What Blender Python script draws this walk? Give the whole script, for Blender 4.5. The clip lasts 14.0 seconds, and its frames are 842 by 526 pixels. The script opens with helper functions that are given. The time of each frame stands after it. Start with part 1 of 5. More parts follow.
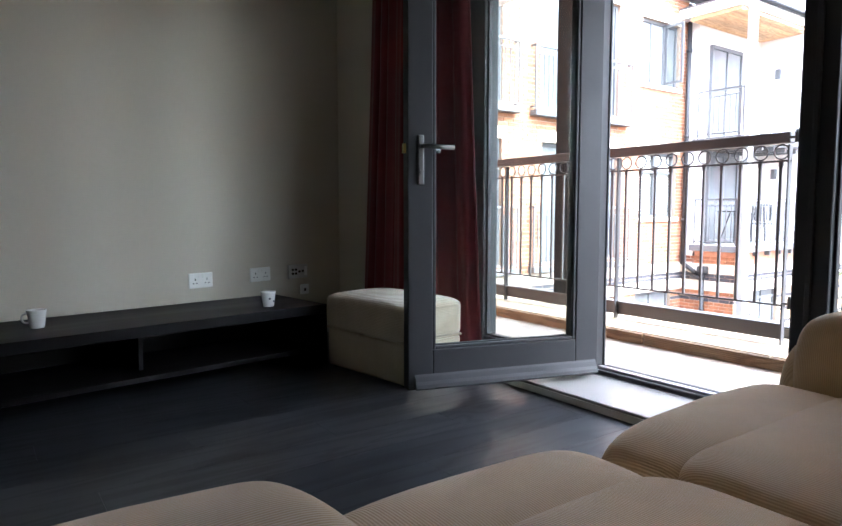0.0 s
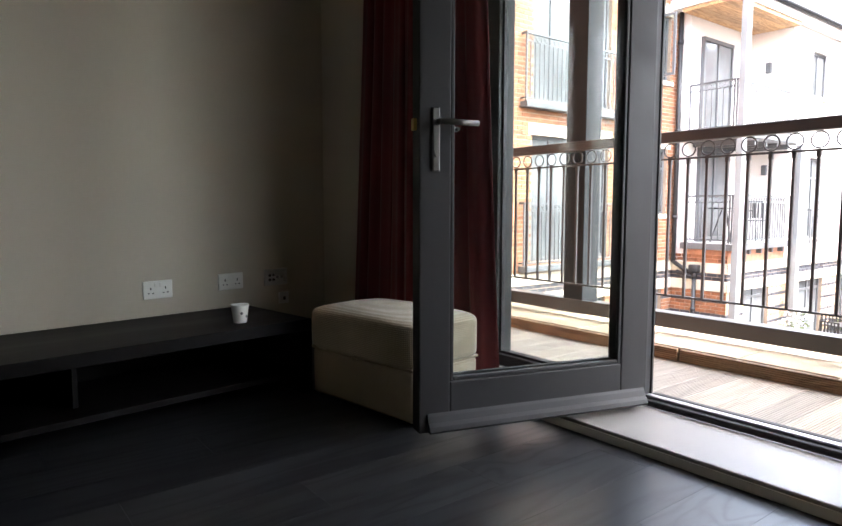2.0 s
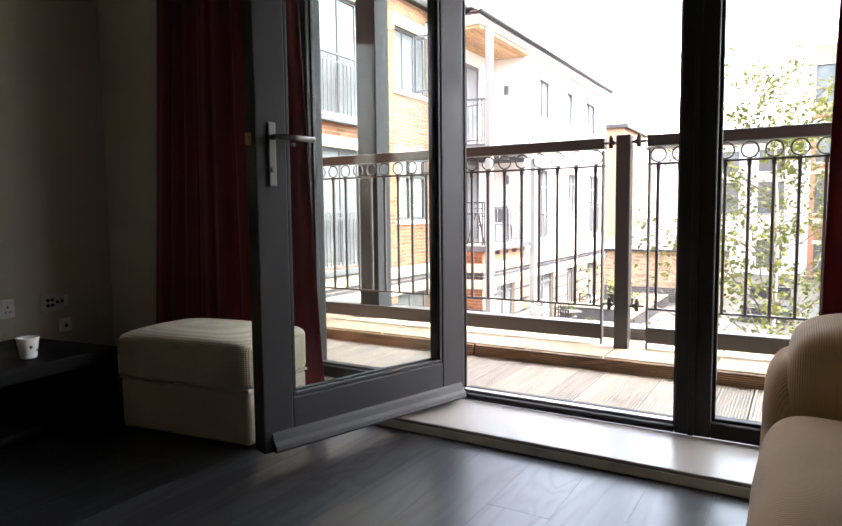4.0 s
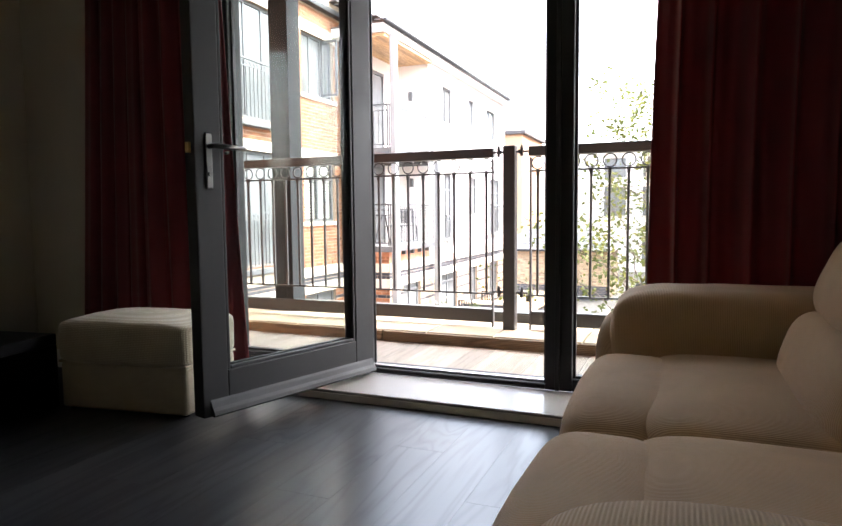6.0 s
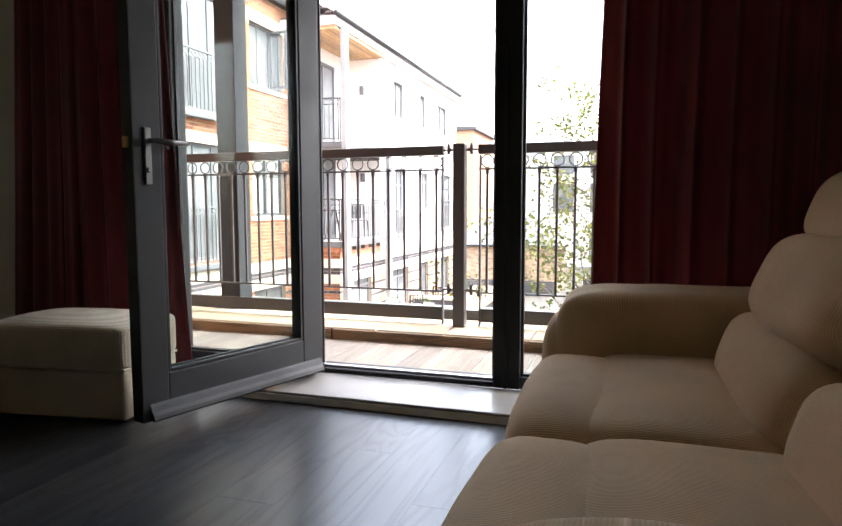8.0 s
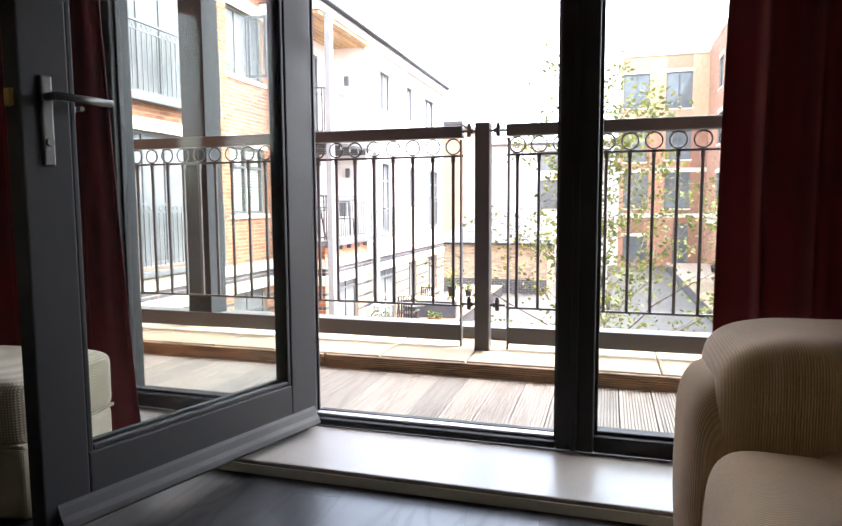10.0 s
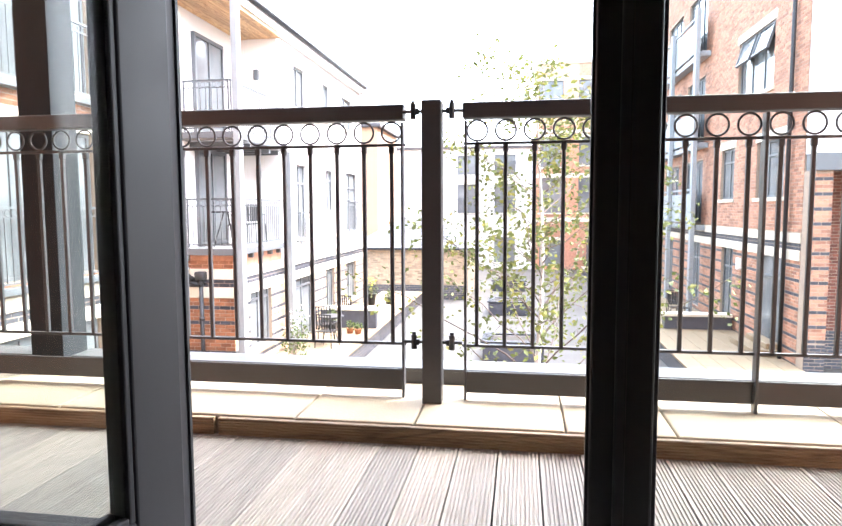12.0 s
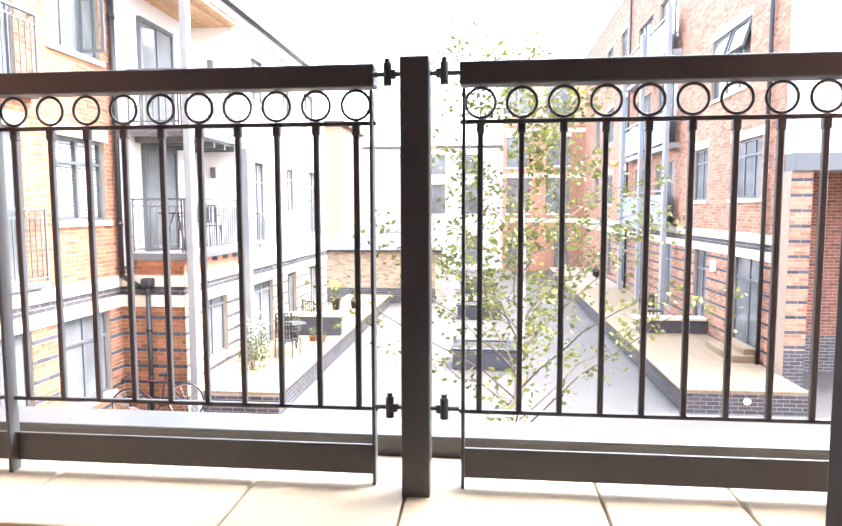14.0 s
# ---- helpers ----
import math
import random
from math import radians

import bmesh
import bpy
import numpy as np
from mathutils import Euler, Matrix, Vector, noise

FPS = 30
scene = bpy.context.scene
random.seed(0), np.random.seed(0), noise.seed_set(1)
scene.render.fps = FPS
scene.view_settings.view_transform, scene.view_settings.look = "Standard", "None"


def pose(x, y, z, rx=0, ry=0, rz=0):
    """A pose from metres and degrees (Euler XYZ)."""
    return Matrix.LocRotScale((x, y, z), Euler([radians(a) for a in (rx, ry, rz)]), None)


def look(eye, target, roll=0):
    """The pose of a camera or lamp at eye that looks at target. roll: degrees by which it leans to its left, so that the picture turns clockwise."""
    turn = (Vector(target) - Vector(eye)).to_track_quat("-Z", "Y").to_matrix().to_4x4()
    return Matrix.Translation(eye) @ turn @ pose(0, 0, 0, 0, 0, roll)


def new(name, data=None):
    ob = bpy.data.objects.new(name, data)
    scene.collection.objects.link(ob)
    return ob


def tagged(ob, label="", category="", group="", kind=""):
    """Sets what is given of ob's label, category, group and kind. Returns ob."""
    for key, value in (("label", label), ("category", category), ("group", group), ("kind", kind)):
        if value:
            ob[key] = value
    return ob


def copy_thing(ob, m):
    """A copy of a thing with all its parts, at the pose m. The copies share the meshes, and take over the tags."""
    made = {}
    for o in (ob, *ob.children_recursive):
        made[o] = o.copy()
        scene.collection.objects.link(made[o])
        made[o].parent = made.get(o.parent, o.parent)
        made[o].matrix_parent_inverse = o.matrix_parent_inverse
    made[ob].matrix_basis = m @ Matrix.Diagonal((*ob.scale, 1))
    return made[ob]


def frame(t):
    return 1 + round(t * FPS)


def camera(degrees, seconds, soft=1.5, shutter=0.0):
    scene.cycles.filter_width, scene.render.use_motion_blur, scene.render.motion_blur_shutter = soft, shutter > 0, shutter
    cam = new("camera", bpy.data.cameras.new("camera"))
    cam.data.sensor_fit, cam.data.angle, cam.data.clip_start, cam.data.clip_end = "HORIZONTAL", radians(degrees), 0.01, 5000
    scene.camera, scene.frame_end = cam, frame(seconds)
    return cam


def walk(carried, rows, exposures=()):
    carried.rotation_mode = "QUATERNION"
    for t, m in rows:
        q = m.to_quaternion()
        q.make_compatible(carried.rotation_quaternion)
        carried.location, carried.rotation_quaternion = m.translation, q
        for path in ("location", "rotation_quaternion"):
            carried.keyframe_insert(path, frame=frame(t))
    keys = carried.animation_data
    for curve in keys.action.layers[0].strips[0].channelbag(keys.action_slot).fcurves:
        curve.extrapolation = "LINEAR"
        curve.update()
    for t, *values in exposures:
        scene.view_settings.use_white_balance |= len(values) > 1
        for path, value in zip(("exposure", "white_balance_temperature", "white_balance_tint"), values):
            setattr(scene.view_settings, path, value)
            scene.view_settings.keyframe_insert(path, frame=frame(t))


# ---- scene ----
cam = camera(67.5, 14.0)
PATH = [
    (0.0, -0.022, 0.006, 0.846, -35.44, -4.77, 0.02),
    (0.5, 0.037, 0.116, 0.847, -36.48, -5.02, -0.01),
    (1.0, 0.127, 0.272, 0.844, -37.13, -4.96, -0.09),
    (1.5, 0.191, 0.421, 0.850, -37.22, -4.88, -0.07),
    (2.0, 0.221, 0.565, 0.836, -37.52, -5.05, -0.05),
    (2.5, 0.206, 0.676, 0.851, -41.08, -4.85, -0.08),
    (3.0, 0.176, 0.726, 0.876, -48.65, -4.73, 0.21),
    (5.5, -0.319, 0.605, 0.846, -65.40, -4.39, 0.58),
    (6.0, -0.392, 0.526, 0.851, -67.42, -4.47, 0.55),
    (6.5, -0.447, 0.458, 0.855, -68.56, -4.49, 0.54),
    (7.0, -0.488, 0.424, 0.857, -69.78, -4.63, 0.31),
    (9.5, 0.142, 0.839, 0.882, -73.04, -5.28, 0.24),
    (10.0, 0.355, 0.941, 0.858, -73.43, -5.22, 0.30),
    (10.5, 0.567, 1.068, 0.880, -76.51, -5.31, 0.24),
    (11.0, 0.812, 1.172, 0.852, -79.64, -5.20, 0.27),
    (11.5, 1.052, 1.209, 0.869, -80.44, -5.16, 0.28),
    (12.0, 1.179, 1.236, 0.863, -81.00, -4.89, 0.23),
    (12.5, 1.410, 1.308, 0.856, -81.92, -4.94, 0.20),
    (13.0, 1.580, 1.351, 0.876, -82.54, -4.90, 0.23),
    (13.5, 1.766, 1.385, 0.865, -83.27, -4.85, 0.19),
    (14.0, 1.958, 1.396, 0.883, -84.14, -4.89, 0.15),
]
EXPOSURES = [(0.0, 4.84, 5500, 8), (1.0, 4.56, 5750, 9), (2.0, 4.25, 6200, 10), (3.0, 4.24, 6400, 10), (5.5, 4.3, 6400, 10), (7.0, 4.28, 6400, 10),
             (9.5, 4.22, 6200, 10), (11.0, 4.22, 6100, 10), (12.5, 4.2, 6000, 10), (14.0, 4.2, 6000, 10)]
walk(cam, [(t, pose(x, y, z, 90 + pitch, roll, yaw)) for t, x, y, z, yaw, pitch, roll in PATH], EXPOSURES)

# ---- daylight: bright overcast sky ----
world = bpy.data.worlds.new("sky")
scene.world = world
world.use_nodes = True
wn = world.node_tree.nodes
sky = wn.new("ShaderNodeTexSky")
sky.sky_type, sky.sun_disc = "NISHITA", False
sky.sun_elevation, sky.sun_rotation = radians(58), radians(155)
sky.air_density, sky.dust_density, sky.ozone_density = 1.0, 4.0, 0.6
grey = wn.new("ShaderNodeHueSaturation")
grey.inputs["Saturation"].default_value = 0.5
world.node_tree.links.new(sky.outputs[0], grey.inputs["Color"])
world.node_tree.links.new(grey.outputs[0], wn["Background"].inputs[0])
wn["Background"].inputs[1].default_value = 0.15
sun_data = bpy.data.lights.new("sun", "SUN")
sun_data.energy, sun_data.angle, sun_data.color = 0.25, radians(25), (1.0, 0.95, 0.88)
sun = new("sun", sun_data)
sun.matrix_world = look((7.6, -7.9, 24.0), (4, 0, 0))


# ---- materials ----
def nodes_of(name):
    m = bpy.data.materials.new(name)
    m.use_nodes = True
    nt = m.node_tree
    return m, nt, nt.nodes["Principled BSDF"]


def ramp(nt, fac, stops):
    r = nt.nodes.new("ShaderNodeValToRGB")
    while len(r.color_ramp.elements) < len(stops):
        r.color_ramp.elements.new(0.5)
    for e, (p, c) in zip(r.color_ramp.elements, stops):
        e.position, e.color = p, (*c, 1)
    nt.links.new(fac, r.inputs[0])
    return r.outputs[0]


def coords(nt, scale=(1, 1, 1), rot=(0, 0, 0)):
    tc = nt.nodes.new("ShaderNodeTexCoord")
    mp = nt.nodes.new("ShaderNodeMapping")
    mp.inputs["Scale"].default_value = scale
    mp.inputs["Rotation"].default_value = rot
    nt.links.new(tc.outputs["Object"], mp.inputs[0])
    return mp.outputs[0]


def noise_tex(nt, vec, scale, detail=4.0, rough=0.55):
    n = nt.nodes.new("ShaderNodeTexNoise")
    n.inputs["Scale"].default_value, n.inputs["Detail"].default_value, n.inputs["Roughness"].default_value = scale, detail, rough
    nt.links.new(vec, n.inputs["Vector"])
    return n.outputs["Fac"]


def bump(nt, b, height, strength, dist=0.002):
    n = nt.nodes.new("ShaderNodeBump")
    n.inputs["Strength"].default_value, n.inputs["Distance"].default_value = strength, dist
    nt.links.new(height, n.inputs["Height"])
    nt.links.new(n.outputs[0], b.inputs["Normal"])


def mixed(nt, a, c, fac, mode="MIX"):
    n = nt.nodes.new("ShaderNodeMix")
    n.data_type, n.blend_type = "RGBA", mode
    for sock, v in ((n.inputs[6], a), (n.inputs[7], c), (n.inputs[0], fac)):
        if isinstance(v, (int, float)):
            sock.default_value = v
        elif isinstance(v, tuple):
            sock.default_value = (*v, 1)
        else:
            nt.links.new(v, sock)
    return n.outputs[2]


def plain(name, c, rough=0.6, metal=0.0, vary=0.12, scale=3.0, grain=60.0, relief=0.15, dist=0.001, stretch=(1, 1, 1), rough_vary=0.08, per=None):
    """A surface with a broad stain, a fine grain and a little relief. per: 'object' or 'island' for tone from piece to piece."""
    m, nt, b = nodes_of(name)
    v = coords(nt, stretch)
    big, fine = noise_tex(nt, v, scale), noise_tex(nt, v, grain, 3)
    lo, hi = tuple(x * (1 - vary) for x in c), tuple(min(1, x * (1 + vary)) for x in c)
    col = ramp(nt, big, ((0.3, lo), (0.7, hi)))
    col = mixed(nt, col, ramp(nt, fine, ((0.3, (1 - vary,) * 3), (0.7, (1, 1, 1)))), 0.6, "MULTIPLY")
    if per:
        info = nt.nodes.new("ShaderNodeObjectInfo" if per == "object" else "ShaderNodeNewGeometry")
        out = info.outputs["Random" if per == "object" else "Random Per Island"]
        col = mixed(nt, col, ramp(nt, out, ((0.0, (0.62, 0.6, 0.6)), (0.5, (0.95, 0.95, 0.95)), (1.0, (1.2, 1.14, 1.1)))), 1.0, "MULTIPLY")
    nt.links.new(col, b.inputs["Base Color"])
    b.inputs["Metallic"].default_value = metal
    rr = ramp(nt, big, ((0.3, (max(0.02, rough - rough_vary),) * 3), (0.7, (min(1, rough + rough_vary),) * 3)))
    nt.links.new(rr, b.inputs["Roughness"])
    bump(nt, b, fine, relief, dist)
    return m


def woodgrain(name, dark, light, rough, scale=9.0, stretch=(0.12, 1, 1), per="object", relief=0.25):
    """Wood with rings drawn out along x, a different stretch of grain for each plank."""
    m, nt, b = nodes_of(name)
    tc = nt.nodes.new("ShaderNodeTexCoord")
    info = nt.nodes.new("ShaderNodeObjectInfo")
    off = nt.nodes.new("ShaderNodeVectorMath")
    off.operation = "MULTIPLY_ADD"
    nt.links.new(info.outputs["Random"], off.inputs[0])
    off.inputs[1].default_value = (37, 11, 5)
    nt.links.new(tc.outputs["Object"], off.inputs[2])
    mp = nt.nodes.new("ShaderNodeMapping")
    mp.inputs["Scale"].default_value = stretch
    nt.links.new(off.outputs[0], mp.inputs[0])
    n = nt.nodes.new("ShaderNodeTexNoise")
    n.inputs["Scale"].default_value, n.inputs["Detail"].default_value, n.inputs["Distortion"].default_value = scale, 2, 0.6
    nt.links.new(mp.outputs[0], n.inputs["Vector"])
    w = nt.nodes.new("ShaderNodeMath")
    w.operation = "MULTIPLY"
    nt.links.new(n.outputs["Fac"], w.inputs[0])
    w.inputs[1].default_value = 14.0
    fr = nt.nodes.new("ShaderNodeMath")
    fr.operation = "PINGPONG"
    nt.links.new(w.outputs[0], fr.inputs[0])
    fr.inputs[1].default_value = 1.0
    fine = noise_tex(nt, mp.outputs[0], scale * 14, 3)
    mx = nt.nodes.new("ShaderNodeMath")
    mx.operation = "MULTIPLY_ADD"
    nt.links.new(fine, mx.inputs[0])
    mx.inputs[1].default_value = 0.7
    nt.links.new(fr.outputs[0], mx.inputs[2])
    col = ramp(nt, mx.outputs[0], ((0.25, dark), (1.0, light)))
    col = mixed(nt, col, ramp(nt, info.outputs["Random"], ((0, (0.75, 0.75, 0.76)), (1, (1.15, 1.13, 1.1)))), 1.0, "MULTIPLY")
    nt.links.new(col, b.inputs["Base Color"])
    nt.links.new(ramp(nt, mx.outputs[0], ((0.2, (rough + 0.03,) * 3), (1.0, (rough - 0.02,) * 3))), b.inputs["Roughness"])
    bump(nt, b, mx.outputs[0], relief, 0.0006)
    return m


def cord(name, c, rib, rot, weave=0.0, ribs=0.4):
    """Ribbed upholstery: fine cords a few millimetres apart, worn lighter in places."""
    m, nt, b = nodes_of(name)
    v = coords(nt, (1, 1, 1), rot)
    wv = nt.nodes.new("ShaderNodeTexWave")
    wv.inputs["Scale"].default_value, wv.inputs["Distortion"].default_value = 0.314 / rib, 0.25
    wv.inputs["Detail"].default_value, wv.inputs["Detail Scale"].default_value = 2, 3
    nt.links.new(v, wv.inputs["Vector"])
    h = wv.outputs["Fac"]
    if weave:
        w2 = nt.nodes.new("ShaderNodeTexWave")
        w2.bands_direction = "Z"
        w2.inputs["Scale"].default_value = 0.314 / (rib * weave)
        nt.links.new(v, w2.inputs["Vector"])
        mm = nt.nodes.new("ShaderNodeMath")
        mm.operation = "MULTIPLY"
        nt.links.new(h, mm.inputs[0])
        nt.links.new(w2.outputs["Fac"], mm.inputs[1])
        h = mm.outputs[0]
    big = noise_tex(nt, v, 5, 4)
    col = ramp(nt, big, ((0.3, tuple(x * 0.86 for x in c)), (0.7, tuple(x * 1.08 for x in c))))
    col = mixed(nt, col, ramp(nt, h, ((0.0, (0.6, 0.57, 0.53)), (0.7, (1, 1, 1)))), ribs, "MULTIPLY")
    nt.links.new(col, b.inputs["Base Color"])
    b.inputs["Roughness"].default_value = 0.92
    b.inputs["Sheen Weight"].default_value = 0.25
    bump(nt, b, h, 0.5, rib * 0.3)
    return m


M_WALL = plain("wall_paint", (0.54, 0.487, 0.395), 0.75, vary=0.03, scale=1.2, grain=220, relief=0.12, dist=0.0006)
M_CEIL = plain("ceiling_paint", (0.8, 0.79, 0.76), 0.8, vary=0.02, scale=1.0, grain=200, relief=0.1)
M_SKIRT = plain("gloss_white", (0.76, 0.75, 0.71), 0.35, vary=0.04, scale=4, relief=0.05)
M_SILL = plain("sill_board", (0.3, 0.285, 0.265), 0.3, vary=0.04, scale=3, grain=80, relief=0.04, rough_vary=0.02)
M_FLOOR = woodgrain("dark_laminate", (0.008, 0.0082, 0.0088), (0.028, 0.029, 0.031), 0.31, 5.5, (0.11, 1, 1), relief=0.018)
M_UNDER = plain("underlay", (0.01, 0.01, 0.01), 0.9)
M_FRAME = plain("grey_powder_coat", (0.027, 0.0265, 0.028), 0.52, vary=0.06, scale=6, grain=400, relief=0.08, dist=0.0004)
M_GASKET = plain("black_rubber", (0.012, 0.012, 0.013), 0.6, vary=0.1)
M_ALU = plain("aluminium", (0.6, 0.6, 0.6), 0.32, 0.9, vary=0.05, scale=8, relief=0.05)
M_STEELH = plain("satin_steel", (0.16, 0.157, 0.15), 0.42, 0.9, vary=0.05, scale=10, relief=0.04)
M_BRASS = plain("brass", (0.6, 0.42, 0.16), 0.35, 0.9, vary=0.08, scale=20)
M_BLACKWOOD = plain("black_brown_veneer", (0.005, 0.004, 0.004), 0.5, vary=0.3, scale=3, grain=30, relief=0.12, stretch=(0.15, 1, 1))
M_SOFA = cord("beige_cord", (0.62, 0.435, 0.255), 0.0046, (0, 0, 0), 0.0, 0.3)
M_SOFA_X = cord("beige_cord_cross", (0.62, 0.435, 0.255), 0.0046, (0, 0, radians(90)), 0.0, 0.22)
M_OTTO = cord("cream_woven_cord", (0.52, 0.44, 0.32), 0.0075, (0, 0, radians(90)), 1.0, 0.8)
M_OTTO_BASE = cord("cream_fabric", (0.52, 0.44, 0.32), 0.005, (0, 0, radians(90)), 1.0, 0.7)
M_CERAMIC = plain("white_glaze", (0.8, 0.79, 0.76), 0.15, vary=0.03, scale=12, relief=0.03)
M_MARK = plain("grey_glaze", (0.16, 0.16, 0.17), 0.25)
M_PLASTIC = plain("white_plastic", (0.78, 0.77, 0.74), 0.35, vary=0.03, scale=20, relief=0.03)
M_GREYPLASTIC = plain("grey_plastic", (0.55, 0.54, 0.52), 0.4, vary=0.05, scale=20)
M_HOLE = plain("dark_slot", (0.01, 0.01, 0.01), 0.6)
M_RAIL = plain("railing_paint", (0.058, 0.057, 0.06), 0.42, vary=0.1, scale=5, grain=150, relief=0.12, dist=0.0005)
M_COLUMN = plain("steel_column_paint", (0.034, 0.035, 0.038), 0.6, vary=0.12, scale=2, grain=60, relief=0.03, dist=0.0004)
M_DECK = woodgrain("weathered_deck", (0.225, 0.194, 0.163), (0.28, 0.243, 0.205), 0.62, 9.0, (0.1, 1, 1))
M_FASCIA = woodgrain("brown_deck_fascia", (0.15, 0.098, 0.055), (0.29, 0.2, 0.115), 0.6, 7.0, (1, 0.15, 1))
M_COPING = plain("sandstone_coping", (0.34, 0.28, 0.195), 0.8, vary=0.14, scale=4, grain=90, relief=0.4, dist=0.003)
M_LEAD = plain("lead_flashing", (0.065, 0.066, 0.067), 0.4, vary=0.15, scale=3)
M_BRICK = plain("red_brick", (0.43, 0.22, 0.14), 0.85, vary=0.2, scale=7, grain=70, relief=0.5, dist=0.004, per="island")
M_ORANGE = plain("orange_brick", (0.32, 0.14, 0.07), 0.85, vary=0.2, scale=7, grain=70, relief=0.5, dist=0.004, per="island")
M_BRICKP = plain("orange_brick_piece", (0.32, 0.14, 0.07), 0.85, vary=0.2, scale=7, grain=70, relief=0.5, dist=0.004, per="object")
M_DARKBRICK = plain("dark_red_brick", (0.2, 0.075, 0.05), 0.85, vary=0.2, scale=7, grain=70, relief=0.5, dist=0.004, per="island")
M_BUFF = plain("buff_brick", (0.46, 0.33, 0.21), 0.85, vary=0.2, scale=7, grain=70, relief=0.5, dist=0.004, per="island")
M_BLUEBRICK = plain("blue_brick", (0.06, 0.062, 0.075), 0.6, vary=0.2, scale=8, grain=60, relief=0.3, dist=0.003, per="island")
M_MORTAR = plain("mortar", (0.34, 0.265, 0.2), 0.95, vary=0.1, scale=5, relief=0.3)
M_STONE = plain("cast_stone", (0.66, 0.6, 0.48), 0.8, vary=0.1, scale=2, grain=60, relief=0.2, dist=0.002)
M_RENDER = plain("white_render", (0.78, 0.76, 0.72), 0.85, vary=0.05, scale=0.8, grain=90, relief=0.25, dist=0.002)
M_PEACH = plain("peach_render", (0.5, 0.29, 0.17), 0.85, vary=0.08, scale=0.8, grain=90, relief=0.25, dist=0.002)
M_GALV = plain("pale_galvanised_paint", (0.24, 0.248, 0.25), 0.45, vary=0.08, scale=3, relief=0.05)
M_WINFRAME = plain("window_grey", (0.11, 0.115, 0.12), 0.45, vary=0.08, scale=6, relief=0.05)
# pale grey base paints the bright sky reflected in the courtyard panes
M_PANE = plain("sky_toned_window_glass", (0.17, 0.178, 0.182), 0.06, vary=0.3, scale=0.7, grain=2, relief=0.02, rough_vary=0.02)
M_BLIND = plain("white_blind", (0.75, 0.74, 0.7), 0.6, vary=0.05, scale=5)
M_GREYPANEL = plain("grey_balcony_panel", (0.27, 0.285, 0.295), 0.5, vary=0.08, scale=2)
M_SOFFIT = woodgrain("timber_soffit", (0.36, 0.2, 0.09), (0.55, 0.34, 0.17), 0.6, 5.0, (0.2, 1, 1))
M_ROOF = plain("roof_tile", (0.08, 0.07, 0.068), 0.75, vary=0.2, scale=3, grain=30, relief=0.3, per="island")
M_SLATE = plain("slate", (0.2, 0.2, 0.21), 0.6, vary=0.2, scale=4, grain=30, relief=0.25, per="island")
M_GROUND = plain("wet_paving", (0.086, 0.077, 0.068), 0.75, vary=0.25, scale=0.35, grain=12, relief=0.15, dist=0.002, rough_vary=0.25)
M_TERRACE = plain("terrace_slab", (0.26, 0.19, 0.112), 0.65, vary=0.2, scale=0.9, grain=25, relief=0.25, dist=0.003)
M_BARK = plain("birch_bark", (0.5, 0.47, 0.43), 0.8, vary=0.4, scale=14, grain=40, relief=0.4, dist=0.004, stretch=(1, 1, 0.4))
M_TWIG = plain("twig_bark", (0.12, 0.09, 0.07), 0.8, vary=0.3, scale=14)
M_SOIL = plain("soil", (0.05, 0.04, 0.03), 0.95, vary=0.4, scale=12)
M_TERRACOTTA = plain("terracotta", (0.4, 0.16, 0.08), 0.8, vary=0.2, scale=14)
M_BLACKPOT = plain("black_pot", (0.02, 0.02, 0.022), 0.4)
M_IRON = plain("black_iron", (0.02, 0.02, 0.022), 0.5, vary=0.2, scale=10)
M_BIKERED = plain("red_bike_paint", (0.06, 0.01, 0.013), 0.35)
M_FLOWER = plain("pale_blossom", (0.7, 0.66, 0.6), 0.7, per="island")
M_YELLOW = plain("yellow_blossom", (0.75, 0.6, 0.06), 0.7, per="island")
M_HYDRANT = plain("red_pot_glaze", (0.35, 0.03, 0.03), 0.4)
# dark tone painted on flat sheets for the shade of unlit rooms
M_ROOMSHADE = plain("room_shade_colour", (0.12, 0.11, 0.1), 0.9)

for m, s in ((M_BLACKWOOD, 0.15), (M_FRAME, 0.3), (M_FLOOR, 0.5), (M_COLUMN, 0.12)):
    m.node_tree.nodes["Principled BSDF"].inputs["Specular IOR Level"].default_value = s


def leaf_material(name, c):
    m, nt, b = nodes_of(name)
    info = nt.nodes.new("ShaderNodeNewGeometry")
    col = ramp(nt, info.outputs["Random Per Island"], ((0.0, tuple(x * 0.6 for x in c)), (0.6, c), (1.0, (c[0] * 1.7, c[1] * 1.35, c[2] * 1.1))))
    nt.links.new(col, b.inputs["Base Color"])
    b.inputs["Roughness"].default_value = 0.7
    tr = nt.nodes.new("ShaderNodeBsdfTranslucent")
    nt.links.new(col, tr.inputs[0])
    mx = nt.nodes.new("ShaderNodeMixShader")
    mx.inputs[0].default_value = 0.35
    nt.links.new(b.outputs[0], mx.inputs[1])
    nt.links.new(tr.outputs[0], mx.inputs[2])
    nt.links.new(mx.outputs[0], nt.nodes["Material Output"].inputs[0])
    return m


M_LEAF = leaf_material("birch_leaf", (0.11, 0.13, 0.035))
M_SHRUB = leaf_material("shrub_leaf", (0.08, 0.12, 0.03))


